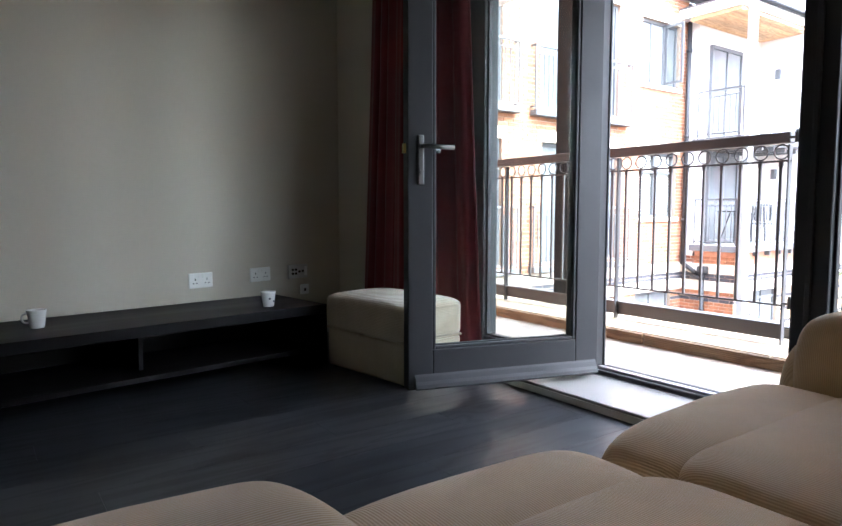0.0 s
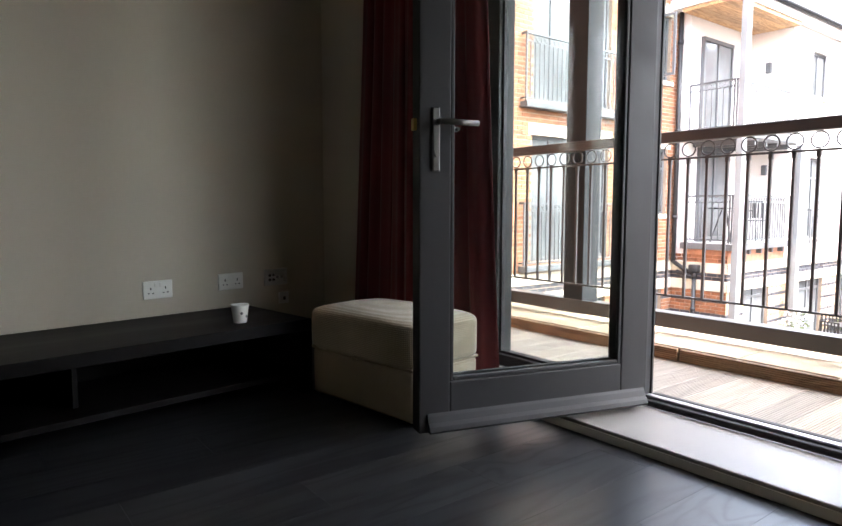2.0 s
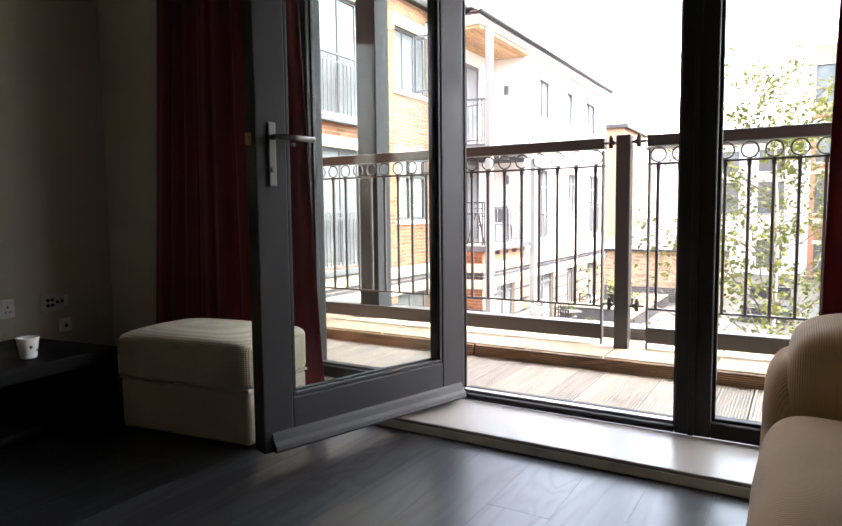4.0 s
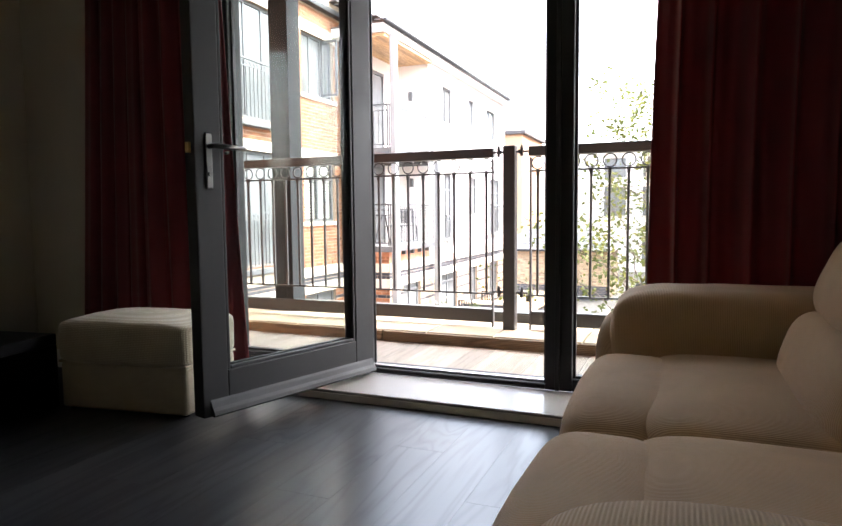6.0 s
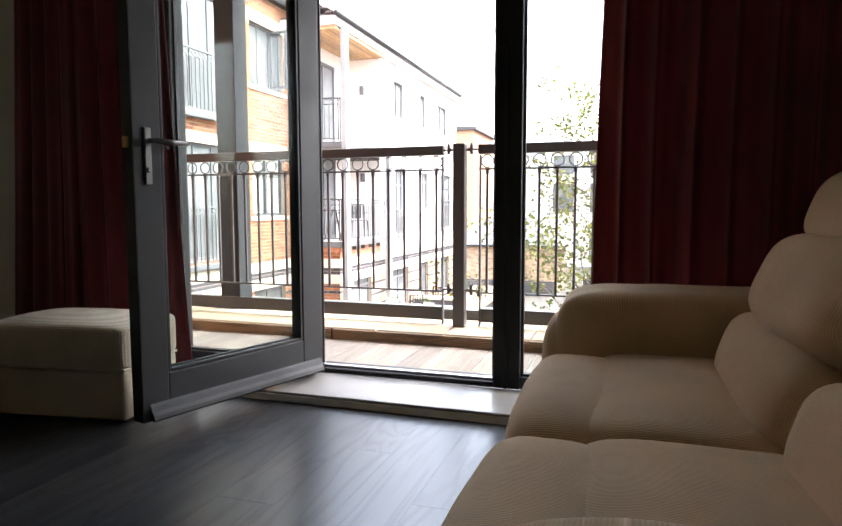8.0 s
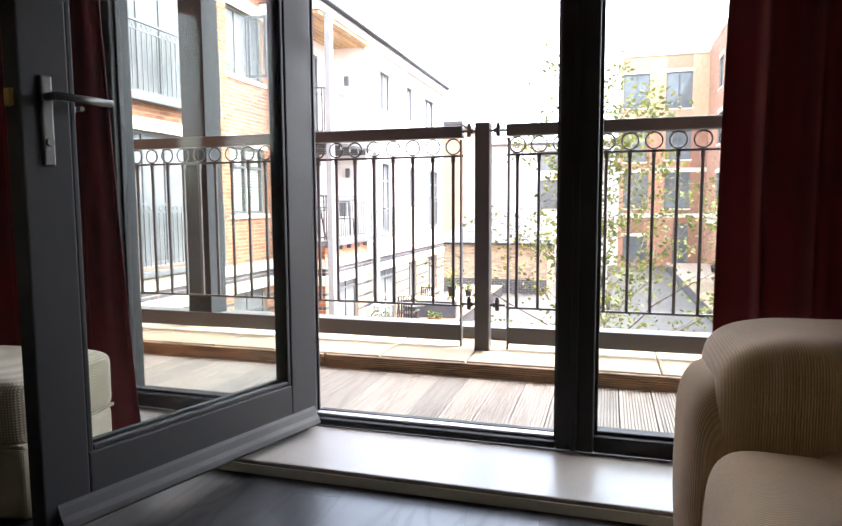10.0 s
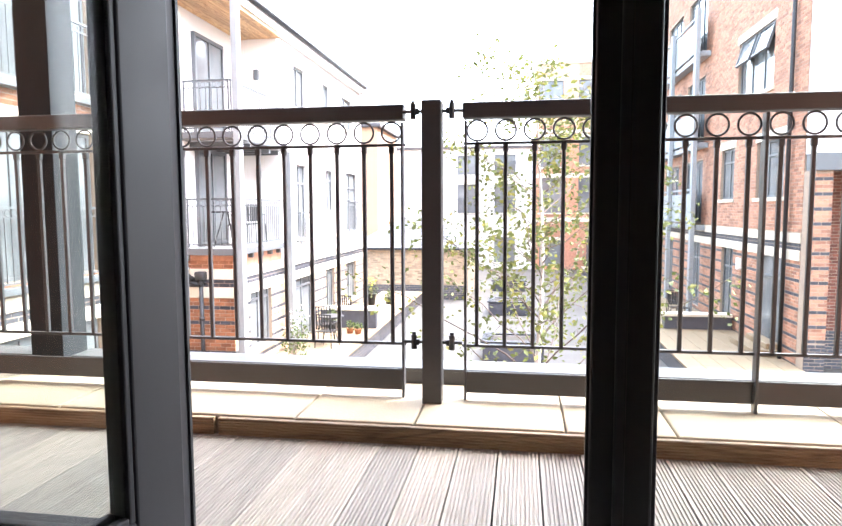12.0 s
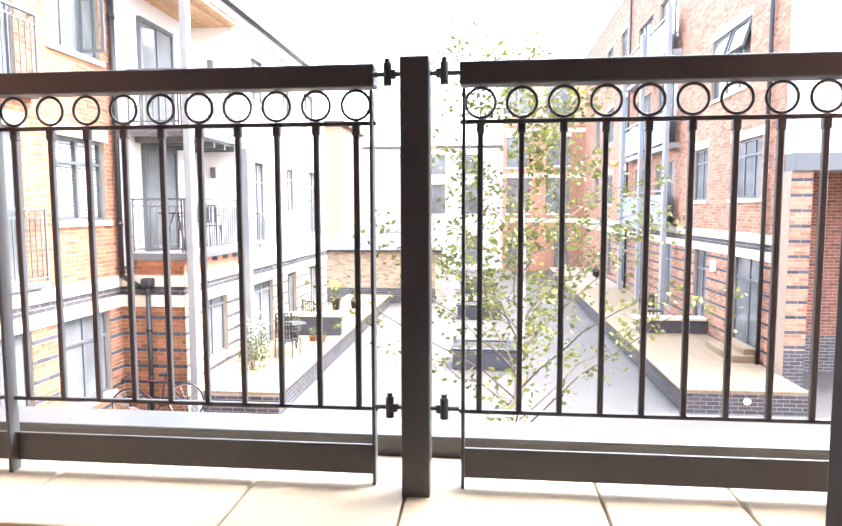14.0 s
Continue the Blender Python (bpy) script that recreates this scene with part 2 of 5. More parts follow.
def curtain_material():
    m, nt, b = nodes_of("red_curtain_cloth")
    v = coords(nt)
    n = noise_tex(nt, v, 2.5)
    f = noise_tex(nt, v, 500, 2)
    col = ramp(nt, n, ((0.3, (0.135, 0.009, 0.014)), (0.7, (0.185, 0.013, 0.019))))
    nt.links.new(col, b.inputs["Base Color"])
    b.inputs["Roughness"].default_value = 0.6
    b.inputs["Sheen Weight"].default_value = 0.2
    bump(nt, b, f, 0.2, 0.0005)
    tr = nt.nodes.new("ShaderNodeBsdfTranslucent")
    nt.links.new(col, tr.inputs[0])
    mx = nt.nodes.new("ShaderNodeMixShader")
    mx.inputs[0].default_value = 0.28
    nt.links.new(b.outputs[0], mx.inputs[1])
    nt.links.new(tr.outputs[0], mx.inputs[2])
    nt.links.new(mx.outputs[0], nt.nodes["Material Output"].inputs[0])
    return m


M_CURTAIN = curtain_material()


def glass_material(name, film):
    """Clear glazing: a thin film of dust over a clear pane with a mirror sheen."""
    m, nt, b = nodes_of(name)
    nt.nodes.remove(b)
    clear = nt.nodes.new("ShaderNodeBsdfTransparent")
    clear.inputs[0].default_value = (0.93, 0.95, 0.94, 1)
    gloss = nt.nodes.new("ShaderNodeBsdfGlossy")
    gloss.inputs["Roughness"].default_value = 0.02
    lw = nt.nodes.new("ShaderNodeLayerWeight")
    pw = nt.nodes.new("ShaderNodeMath")
    pw.operation = "POWER"
    nt.links.new(lw.outputs["Facing"], pw.inputs[0])
    pw.inputs[1].default_value = 4.0
    fres = nt.nodes.new("ShaderNodeMath")
    fres.operation = "MULTIPLY_ADD"
    nt.links.new(pw.outputs[0], fres.inputs[0])
    fres.inputs[1].default_value, fres.inputs[2].default_value = 0.3, 0.008
    a = nt.nodes.new("ShaderNodeMixShader")
    nt.links.new(fres.outputs[0], a.inputs[0])
    nt.links.new(clear.outputs[0], a.inputs[1])
    nt.links.new(gloss.outputs[0], a.inputs[2])
    dust = nt.nodes.new("ShaderNodeBsdfDiffuse")
    dust.inputs[0].default_value = (0.7, 0.7, 0.7, 1)
    v = coords(nt, (1, 1, 0.35))
    sm = ramp(nt, noise_tex(nt, v, 4.5, 6, 0.7), ((0.42, (film * 0.25,) * 3), (0.75, (film,) * 3)))
    z = nt.nodes.new("ShaderNodeMixShader")
    nt.links.new(sm, z.inputs[0])
    nt.links.new(a.outputs[0], z.inputs[1])
    nt.links.new(dust.outputs[0], z.inputs[2])
    nt.links.new(z.outputs[0], nt.nodes["Material Output"].inputs[0])
    return m


M_GLASS = glass_material("clear_glazing", 0.003)
M_DOORGLASS = glass_material("smeared_glazing", 0.005)


# ---- mesh helpers ----
def box(bm, x0, y0, z0, x1, y1, z1, bev=0.0, seg=2):
    m = Matrix.LocRotScale(((x0 + x1) / 2, (y0 + y1) / 2, (z0 + z1) / 2), None, (abs(x1 - x0), abs(y1 - y0), abs(z1 - z0)))
    vs = bmesh.ops.create_cube(bm, size=1, matrix=m)["verts"]
    if bev:
        es = list({e for v in vs for e in v.link_edges})
        bmesh.ops.bevel(bm, geom=es, offset=bev, segments=seg, affect="EDGES", profile=0.5)


def rod(bm, a, c, r, n=10, r2=None):
    a, c = Vector(a), Vector(c)
    d = c - a
    m = Matrix.Translation((a + c) / 2) @ d.to_track_quat("Z", "Y").to_matrix().to_4x4()
    bmesh.ops.create_cone(bm, cap_ends=True, segments=n, radius1=r, radius2=r if r2 is None else r2, depth=d.length, matrix=m)


def torus(bm, c, axis, R, r, n=28, k=8):
    """A ring at c round the axis 'x', 'y' or 'z'."""
    rows = []
    for i in range(n):
        a = 2 * math.pi * i / n
        row = []
        for j in range(k):
            e = 2 * math.pi * j / k
            p, q, h = (R + r * math.cos(e)) * math.cos(a), (R + r * math.cos(e)) * math.sin(a), r * math.sin(e)
            w = {"x": (h, p, q), "y": (p, h, q), "z": (p, q, h)}[axis]
            row.append(bm.verts.new((c[0] + w[0], c[1] + w[1], c[2] + w[2])))
        rows.append(row)
    for i in range(n):
        for j in range(k):
            bm.faces.new((rows[i][j], rows[(i + 1) % n][j], rows[(i + 1) % n][(j + 1) % k], rows[i][(j + 1) % k]))


def lathe(bm, profile, n=32, c=(0, 0, 0)):
    rings = [[bm.verts.new((c[0] + r * math.cos(2 * math.pi * i / n), c[1] + r * math.sin(2 * math.pi * i / n), c[2] + z)) for i in range(n)] for r, z in profile]
    for a, b2 in zip(rings, rings[1:]):
        for i in range(n):
            bm.faces.new((a[i], a[(i + 1) % n], b2[(i + 1) % n], b2[i]))
    bm.faces.new(rings[0][::-1])
    bm.faces.new(rings[-1])


def soft(bm, c, size, e=0.35, n=40, k=24, sag=0.0, rot=None, lumps=0.006, bulge=0.0, seed=0.0):
    """A stuffed cushion: a rounded block whose faces swell, with small dents. e: 1 is an ellipsoid, near 0 a box."""
    a, b2, d = size[0] / 2, size[1] / 2, size[2] / 2

    def pw(v, q):
        return math.copysign(abs(v) ** q, v)

    rows = []
    m = rot or Matrix.Identity(3)
    for j in range(k + 1):
        ph = -math.pi / 2 + math.pi * j / k
        row = []
        for i in range(n):
            th = 2 * math.pi * i / n
            p = Vector((a * pw(math.cos(ph), e) * pw(math.cos(th), e), b2 * pw(math.cos(ph), e) * pw(math.sin(th), e), d * pw(math.sin(ph), e)))
            u, w = p.x / a, p.y / b2
            p.z += bulge * (1 - u * u) * (1 - w * w) * (1 if p.z > 0 else 0)
            p += p.normalized() * lumps * noise.noise(Vector((p.x * 7 + seed, p.y * 7, p.z * 7)))
            row.append(bm.verts.new(m @ p + Vector(c)))
        rows.append(row)
    for j in range(k):
        for i in range(n):
            bm.faces.new((rows[j][i], rows[j][(i + 1) % n], rows[j + 1][(i + 1) % n], rows[j + 1][i]))
    bmesh.ops.remove_doubles(bm, verts=[v for v in rows[0] + rows[-1]], dist=1e-5)


def mesh_of(name, bm, material, smooth=False):
    me = bpy.data.meshes.new(name)
    bmesh.ops.recalc_face_normals(bm, faces=bm.faces)
    bm.to_mesh(me)
    bm.free()
    me.materials.append(material)
    if smooth:
        for p in me.polygons:
            p.use_smooth = True
    return me


def part(name, bm, material, parent, label="", smooth=False):
    ob = new(name, mesh_of(name, bm, material, smooth))
    ob.parent = parent
    if label:
        tagged(ob, label)
    return ob


def shared(name, me, parent, m):
    ob = new(name, me)
    ob.parent = parent
    ob.matrix_basis = m
    return ob


def one(name, bm, material, label="", category="", group="", kind="", smooth=False, at=None):
    ob = new(name, mesh_of(name, bm, material, smooth))
    if at is not None:
        ob.matrix_basis = at
    return tagged(ob, label, category, group, kind)


def thing(name, at, label, category, group="", kind=""):
    ob = new(name)
    ob.empty_display_size = 0.1
    ob.matrix_basis = at
    return tagged(ob, label, category, group, kind)


def boxes(*bs, bev=0.0):
    bm = bmesh.new()
    for b2 in bs:
        box(bm, *b2, bev=bev)
    return bm


def setting(name, material, *bs, bev=0.0):
    return one(name, boxes(*bs, bev=bev), material, kind="structure")


# ---- the room ----
WX = 2.09          # inner face of the window wall
LW = pose(2.09, 3.97, 0, 0, 0, 12)   # left wall, local x along it, the room at local -y
setting("floor", M_UNDER, (-2.6, -0.7, -0.2, 2.09, 4.4, -0.012))
setting("wall_south", M_WALL, (-2.6, -0.7, 0, 2.09, -0.52, 2.6))
setting("wall_west", M_WALL, (-2.8, -0.7, 0, -2.6, 4.2, 2.6))
setting("ceiling", M_CEIL, (-2.8, -0.7, 2.6, 2.75, 4.4, 2.8))
w = setting("wall_north", M_WALL, (-5.2, 0, 0, 0.0, 0.2, 2.6))
w.matrix_basis = LW
w = setting("baseboard", M_SKIRT, (-4.8, -0.018, 0, 0.0, -0.002, 0.1), bev=0.004)
w.matrix_basis = LW
setting("wall_east", M_WALL, (2.09, 2.97, 0, 2.6, 4.4, 2.6), (2.09, -0.7, 0, 2.6, 0.08, 2.6), (2.09, 0.08, 2.38, 2.6, 2.97, 2.6))
setting("baseboard_east", M_SKIRT, (2.072, 2.97, 0, 2.088, 3.94, 0.1), bev=0.004)
setting("window_step", M_SILL, (2.085, 0.08, -0.1, 2.44, 2.97, 0.042), bev=0.006)
setting("step_riser", M_SKIRT, (2.078, 0.08, 0.0, 2.084, 2.97, 0.03))

# ---- window: three lights, the middle one an open door ----
FB = 0.042
win = thing("window_1", Matrix.Identity(4), "grey powder-coated full-height window beside the balcony door", "window", kind="structure")


def frame_bar(*b2):
    bm = bmesh.new()
    box(bm, *b2, bev=0.006)
    return part("window_frame", bm, M_FRAME, win)


frame_bar(2.44, 2.83, FB, 2.55, 2.968, 2.38)
frame_bar(2.44, 2.0, FB, 2.53, 2.045, 2.38)
frame_bar(2.44, 0.975, FB, 2.528, 1.098, 2.38)
frame_bar(2.43, 0.082, FB, 2.55, 0.2, 2.38)
frame_bar(2.442, 0.2, 2.28, 2.53, 0.975, 2.379)
frame_bar(2.442, 1.098, 2.28, 2.528, 2.0, 2.379)
frame_bar(2.442, 2.045, 2.28, 2.548, 2.83, 2.379)
frame_bar(2.442, 0.2, FB, 2.548, 0.975, 0.1)
frame_bar(2.442, 2.045, FB, 2.548, 2.83, 0.1)
frame_bar(2.442, 1.098, FB, 2.548, 2.0, 0.068)
part("mullion_bead", boxes((2.428, 1.03, FB, 2.441, 1.052, 2.28), bev=0.004), M_FRAME, win)
part("mullion_gasket", boxes((2.45, 1.098, 0.07, 2.462, 1.104, 2.28)), M_GASKET, win)
part("hinge_gasket", boxes((2.51, 1.994, 0.07, 2.52, 2.0, 2.28)), M_GASKET, win)
part("threshold_strip", boxes((2.47, 1.1, 0.068, 2.5, 1.998, 0.08), bev=0.003), M_ALU, win, "bright aluminium threshold strip")
part("threshold_strip", boxes((2.52, 1.1, 0.068, 2.546, 1.998, 0.076), bev=0.003), M_GASKET, win)
for y0, y1 in ((0.2, 0.975), (2.045, 2.83)):
    g = part("pane", boxes((2.488, y0, 0.1, 2.5, y1, 2.28)), M_GLASS, win)
    g.visible_shadow = False
    for yy in (y0, y1 - 0.012):
        part("glazing_bead", boxes((2.462, yy, 0.1, 2.487, yy + 0.012, 2.28), bev=0.003), M_FRAME, win)
    part("glazing_bead", boxes((2.462, y0 + 0.012, 0.1, 2.487, y1 - 0.012, 0.112), bev=0.003), M_FRAME, win)

# open leaf: local x runs from the hinge to the free edge, local -y faces the room's middle
door = thing("door_1", pose(2.425, 1.99, 0.0, 0, 0, 180 - 16.5), "grey glazed balcony door standing open into the room", "door", kind="structure")
DW, DB, DT = 0.962, 0.062, 2.27
for b2 in ((0.0, -0.034, DB, 0.125, 0.034, DT), (DW - 0.115, -0.034, DB, DW, 0.034, DT), (0.125, -0.0338, DB, DW - 0.115, 0.0338, 0.235), (0.125, -0.0338, DT - 0.11, DW - 0.115, 0.0338, DT)):
    bm = bmesh.new()
    box(bm, *b2, bev=0.005)
    part("door_rail" if b2[0] == 0.125 else "door_stile", bm, M_FRAME, door)
for s in (-1, 1):
    for b2 in ((0.125, 0.235, 0.14, DT - 0.11), (DW - 0.13, 0.235, DW - 0.115, DT - 0.11), (0.14, 0.235, DW - 0.13, 0.25), (0.14, DT - 0.125, DW - 0.13, DT - 0.11)):
        part("glazing_bead", boxes((b2[0], s * 0.012, b2[1], b2[2], s * 0.03, b2[3]), bev=0.004), M_FRAME, door)
g = part("pane", boxes((0.126, -0.009, 0.236, DW - 0.116, 0.009, DT - 0.111)), M_DOORGLASS, door)
g.visible_shadow = False
part("edge_gasket", boxes((0.138, -0.02, 0.25, 0.143, 0.02, DT - 0.125)), M_GASKET, door)
# drip bar along the foot of the leaf
bm = bmesh.new()
prof = [(0.035, 0.068), (0.06, 0.066), (0.065, 0.074), (0.06, 0.088), (0.049, 0.1), (0.041, 0.12), (0.035, 0.13)]
lo = [bm.verts.new((0.015, y, z)) for y, z in prof]
hi = [bm.verts.new((DW - 0.03, y, z)) for y, z in prof]
for i in range(len(prof)):
    j = (i + 1) % len(prof)
    bm.faces.new((lo[i], lo[j], hi[j], hi[i]))
bm.faces.new(lo)
bm.faces.new(hi)
part("drip_bar", bm, M_FRAME, door)
# lever handle on its long plate, on both faces
for s in (1, -1):
    plate = part("handle_plate", boxes((DW - 0.071, s * 0.034, 0.955, DW - 0.043, s * 0.044, 1.165), bev=0.0045), M_STEELH, door, "satin steel handle plate")
    bm = bmesh.new()
    rod(bm, (DW - 0.057, s * 0.043, 1.115), (DW - 0.057, s * 0.085, 1.115), 0.0095, 16)
    rod(bm, (DW - 0.057, s * 0.082, 1.115), (DW - 0.19, s * 0.086, 1.112), 0.0095, 16)
    part("lever", bm, M_STEELH, plate, "satin steel lever", smooth=True)
    bm = bmesh.new()
    rod(bm, (DW - 0.057, s * 0.043, 1.01), (DW - 0.057, s * 0.052, 1.01), 0.009, 16)
    part("key_cylinder", bm, M_STEELH, plate, "satin steel key cylinder")
    bm = bmesh.new()
    rod(bm, (DW - 0.13, s * 0.043, 1.095), (DW - 0.13, s * 0.06, 1.095), 0.006, 12)
    part("stop_button", bm, M_STEELH, plate)
part("latch", boxes((DW, -0.012, 1.09, DW + 0.012, 0.012, 1.13), bev=0.002), M_BRASS, door, "brass latch")

# ---- curtains ----
def curtain(name, y_of, x_of, amp, folds, z0, z1, label, seed):
    """A hanging cloth of folds; y_of(s, h) gives its run along the wall at s in 0..1 and height h in 0..1."""
    bm = bmesh.new()
    nu, nv = folds * 14, 26
    front, back = [], []
    for j in range(nv + 1):
        h = j / nv
        z = z0 + (z1 - z0) * h
        fr, bk = [], []
        for i in range(nu + 1):
            s = i / nu
            a = 2 * math.pi * folds * s + 0.9 * noise.noise(Vector((s * 5 + seed, h * 0.8, 0)))
            dx = amp * (0.75 + 0.5 * noise.noise(Vector((s * 9, seed, h * 1.5)))) * math.sin(a) + 0.3 * amp * math.sin(2.3 * a + seed + h)
            y = y_of(s, h) + 0.012 * math.cos(a * 1.0)
            fr.append(bm.verts.new((x_of(y) + dx, y, z)))
            bk.append(bm.verts.new((x_of(y) + dx + 0.003, y, z)))
        front.append(fr)
        back.append(bk)
    for g, flip in ((front, False), (back, True)):
        for j in range(nv):
            for i in range(nu):
                q = (g[j][i], g[j][i + 1], g[j + 1][i + 1], g[j + 1][i])
                bm.faces.new(q[::-1] if flip else q)
    for j in range(nv):
        for i in (0, nu):
            bm.faces.new((front[j][i], front[j + 1][i], back[j + 1][i], back[j][i]))
    return one(name, bm, M_CURTAIN, label, "curtain", "red curtains at the window", smooth=True)


def left_run(s, h):
    lo = 2.55 + 0.09 * min(1, h * 1.25) ** 0.8
    hi = 3.5 - 0.17 * h
    return lo + (hi - lo) * s


def left_depth(y):
    return 2.02 + 0.19 * max(0.0, min(1.0, (2.98 - y) / 0.42))


def right_depth(y):
    return 2.03 + 0.22 * max(0.0, min(1.0, (y - 0.06) / 0.55))


curtain("curtain", left_run, left_depth, 0.022, 8, 0.045, 2.599, "deep red fabric curtain gathered behind the ottoman", 1.7)
curtain("curtain", lambda s, h: 0.645 - 0.06 * h + 0.02 * math.sin(3 * h) - (1.1 - 0.06 * h) * s, right_depth, 0.03, 9, 0.045, 2.599, "deep red fabric curtain hanging behind the sofa", 6.1)

# ---- low black bench by the wall ----
BM = pose(1.545, 3.10, 0, 0, 0, 8)
bench = thing("tv_bench", BM, "long low black-brown wooden television bench, empty but for two mugs", "bench")
BL, BD, BH = 1.95, 0.56, 0.335
part("top", boxes((-BL, 0, BH - 0.05, 0, BD, BH), bev=0.003), M_BLACKWOOD, bench)
part("shelf", boxes((-BL + 0.05, 0.03, 0.075, -0.05, BD - 0.02, 0.1), bev=0.002), M_BLACKWOOD, bench)
for x in (-BL, -0.05):
    part("side_panel", boxes((x, 0.0, 0, x + 0.05, BD, BH - 0.0505), bev=0.002), M_BLACKWOOD, bench)
part("back_panel", boxes((-BL + 0.05, BD - 0.03, 0.1, -0.05, BD - 0.012, BH - 0.05)), M_BLACKWOOD, bench)
part("divider", boxes((-0.95, 0.16, 0.1, -0.93, BD - 0.05, BH - 0.05), bev=0.002), M_BLACKWOOD, bench)


# ---- mugs ----
def mug(at):
    t = thing("mug", at, "small white ceramic mug with grey marks on the black bench", "mug", "white mugs on the bench")
    bm = bmesh.new()
    lathe(bm, [(0.026, 0), (0.029, 0.002), (0.031, 0.02), (0.038, 0.07), (0.04, 0.078), (0.0385, 0.08), (0.036, 0.076), (0.03, 0.02), (0.02, 0.008)], 36)
    part("body", bm, M_CERAMIC, t, smooth=True)
    bm = bmesh.new()
    torus(bm, (0.044, 0, 0.042), "y", 0.021, 0.0045, 24, 8)
    part("handle", bm, M_CERAMIC, t, smooth=True)
    for a, z in ((200, 0.045), (245, 0.03), (275, 0.055), (320, 0.04)):
        bm = bmesh.new()
        r = 0.031 + (z - 0.02) * 0.14 + 0.0004
        bmesh.ops.create_uvsphere(bm, u_segments=10, v_segments=6, radius=0.006, matrix=pose(r * math.cos(radians(a)), r * math.sin(radians(a)), z, 0, 0, a) @ Matrix.Diagonal((0.15, 1, 1.1, 1)))
        part("printed_mark", bm, M_MARK, t, smooth=True)
    return t


mug(pose(1.25, 3.20, BH, 0, 0, 60))
mug(pose(0.19, 3.20, BH, 0, 0, 150))


# ---- sockets on the wall ----
def socket(at, name="wall_socket", label="white plastic double power socket on the cream wall"):
    t = thing(name, at, label, "socket", "sockets on the wall")
    part("faceplate", boxes((-0.074, -0.011, -0.044, 0.074, -0.001, 0.044), bev=0.004), M_PLASTIC, t)
    for s in (-1, 1):
        x = s * 0.037
        part("switch", boxes((x * 0.35 - 0.006, -0.0145, 0.016, x * 0.35 + 0.006, -0.011, 0.034), bev=0.0015), M_PLASTIC, t)
        for dx, z0, z1, w2 in ((0, 0.002, 0.013, 0.0025), (-0.011, -0.018, -0.013, 0.004), (0.011, -0.018, -0.013, 0.004)):
            part("pin_hole", boxes((x + dx - w2, -0.0122, z0, x + dx + w2, -0.0108, z1)), M_HOLE, t)
    return t


socket(LW @ pose(-1.06, 0, 0.438))
socket(LW @ pose(-0.657, 0, 0.443))
t = thing("aerial_plate", LW @ pose(-0.367, 0, 0.443), "grey aerial and satellite outlet plate on the wall", "outlet", "sockets on the wall")
part("faceplate", boxes((-0.078, -0.011, -0.046, 0.078, -0.001, 0.046), bev=0.004), M_GREYPLASTIC, t)
for i, (x, z) in enumerate(((-0.045, 0.012), (-0.02, 0.012), (-0.045, -0.014), (-0.02, -0.014), (0.008, -0.002), (0.035, 0.0))):
    bm = bmesh.new()
    rod(bm, (x, -0.010, z), (x, -0.018, z), 0.008, 14)
    part("jack", bm, M_HOLE, t)
part("flap", boxes((0.05, -0.013, -0.03, 0.07, -0.011, 0.03), bev=0.001), M_PLASTIC, t)
t = thing("phone_outlet", LW @ pose(-0.315, 0, 0.319), "small white telephone outlet below the aerial plate", "outlet", "sockets on the wall")
part("faceplate", boxes((-0.033, -0.014, -0.033, 0.033, -0.001, 0.033), bev=0.004), M_PLASTIC, t)
part("jack", boxes((-0.008, -0.0155, -0.012, 0.008, -0.0135, 0.006)), M_HOLE, t)

# ---- ottoman ----
ott = thing("ottoman", pose(1.605, 2.42, 0, 0, 0, 8), "cream ribbed fabric storage ottoman with a padded lid", "ottoman")
OD, OW = 0.40, 0.655
part("base", boxes((0.012, 0.008, 0.008, OD - 0.006, OW - 0.008, 0.215), bev=0.018), M_OTTO_BASE, ott, smooth=True)
bm = bmesh.new()
soft(bm, (OD / 2, OW / 2, 0.305), (OD + 0.02, OW + 0.02, 0.19), 0.24, 64, 28, bulge=0.028, lumps=0.004)
part("lid_cushion", bm, M_OTTO, ott, smooth=True)
part("lid_band", boxes((0.008, 0.004, 0.212, OD - 0.004, OW - 0.004, 0.224), bev=0.004), M_OTTO_BASE, ott)
bm = bmesh.new()
for i in range(6):
    a0, a1 = math.pi * i / 6, math.pi * (i + 1) / 6
    rod(bm, (0.006 - 0.022 * math.sin(a0), OW / 2 + 0.014 * math.cos(a0), 0.222), (0.006 - 0.022 * math.sin(a1), OW / 2 + 0.014 * math.cos(a1), 0.216), 0.006, 8)
part("pull_loop", bm, M_OTTO_BASE, ott, smooth=True)
for x in (0.05, OD - 0.05):
    for y in (0.05, OW - 0.05):
        bm = bmesh.new()
        rod(bm, (x, y, 0), (x, y, 0.02), 0.022, 14)
        part("foot", bm, M_BLACKWOOD, ott)

# ---- sofa: two seats, its back to the south wall ----
sofa = thing("sofa", Matrix.Identity(4), "beige ribbed cord two-seat recliner sofa with stuffed headrests", "sofa")


def stuffed(name, c, size, e=0.4, tilt=0.0, mat=None, bulge=0.0, n=64, k=34, lumps=0.006, turn=0.0):
    bm = bmesh.new()
    soft(bm, c, size, e, n, k, rot=Euler((radians(tilt), 0, radians(turn))).to_matrix(), bulge=bulge, lumps=lumps, seed=c[0] * 9 + c[2] * 5)
    return part(name, bm, mat or M_SOFA, sofa, smooth=True)


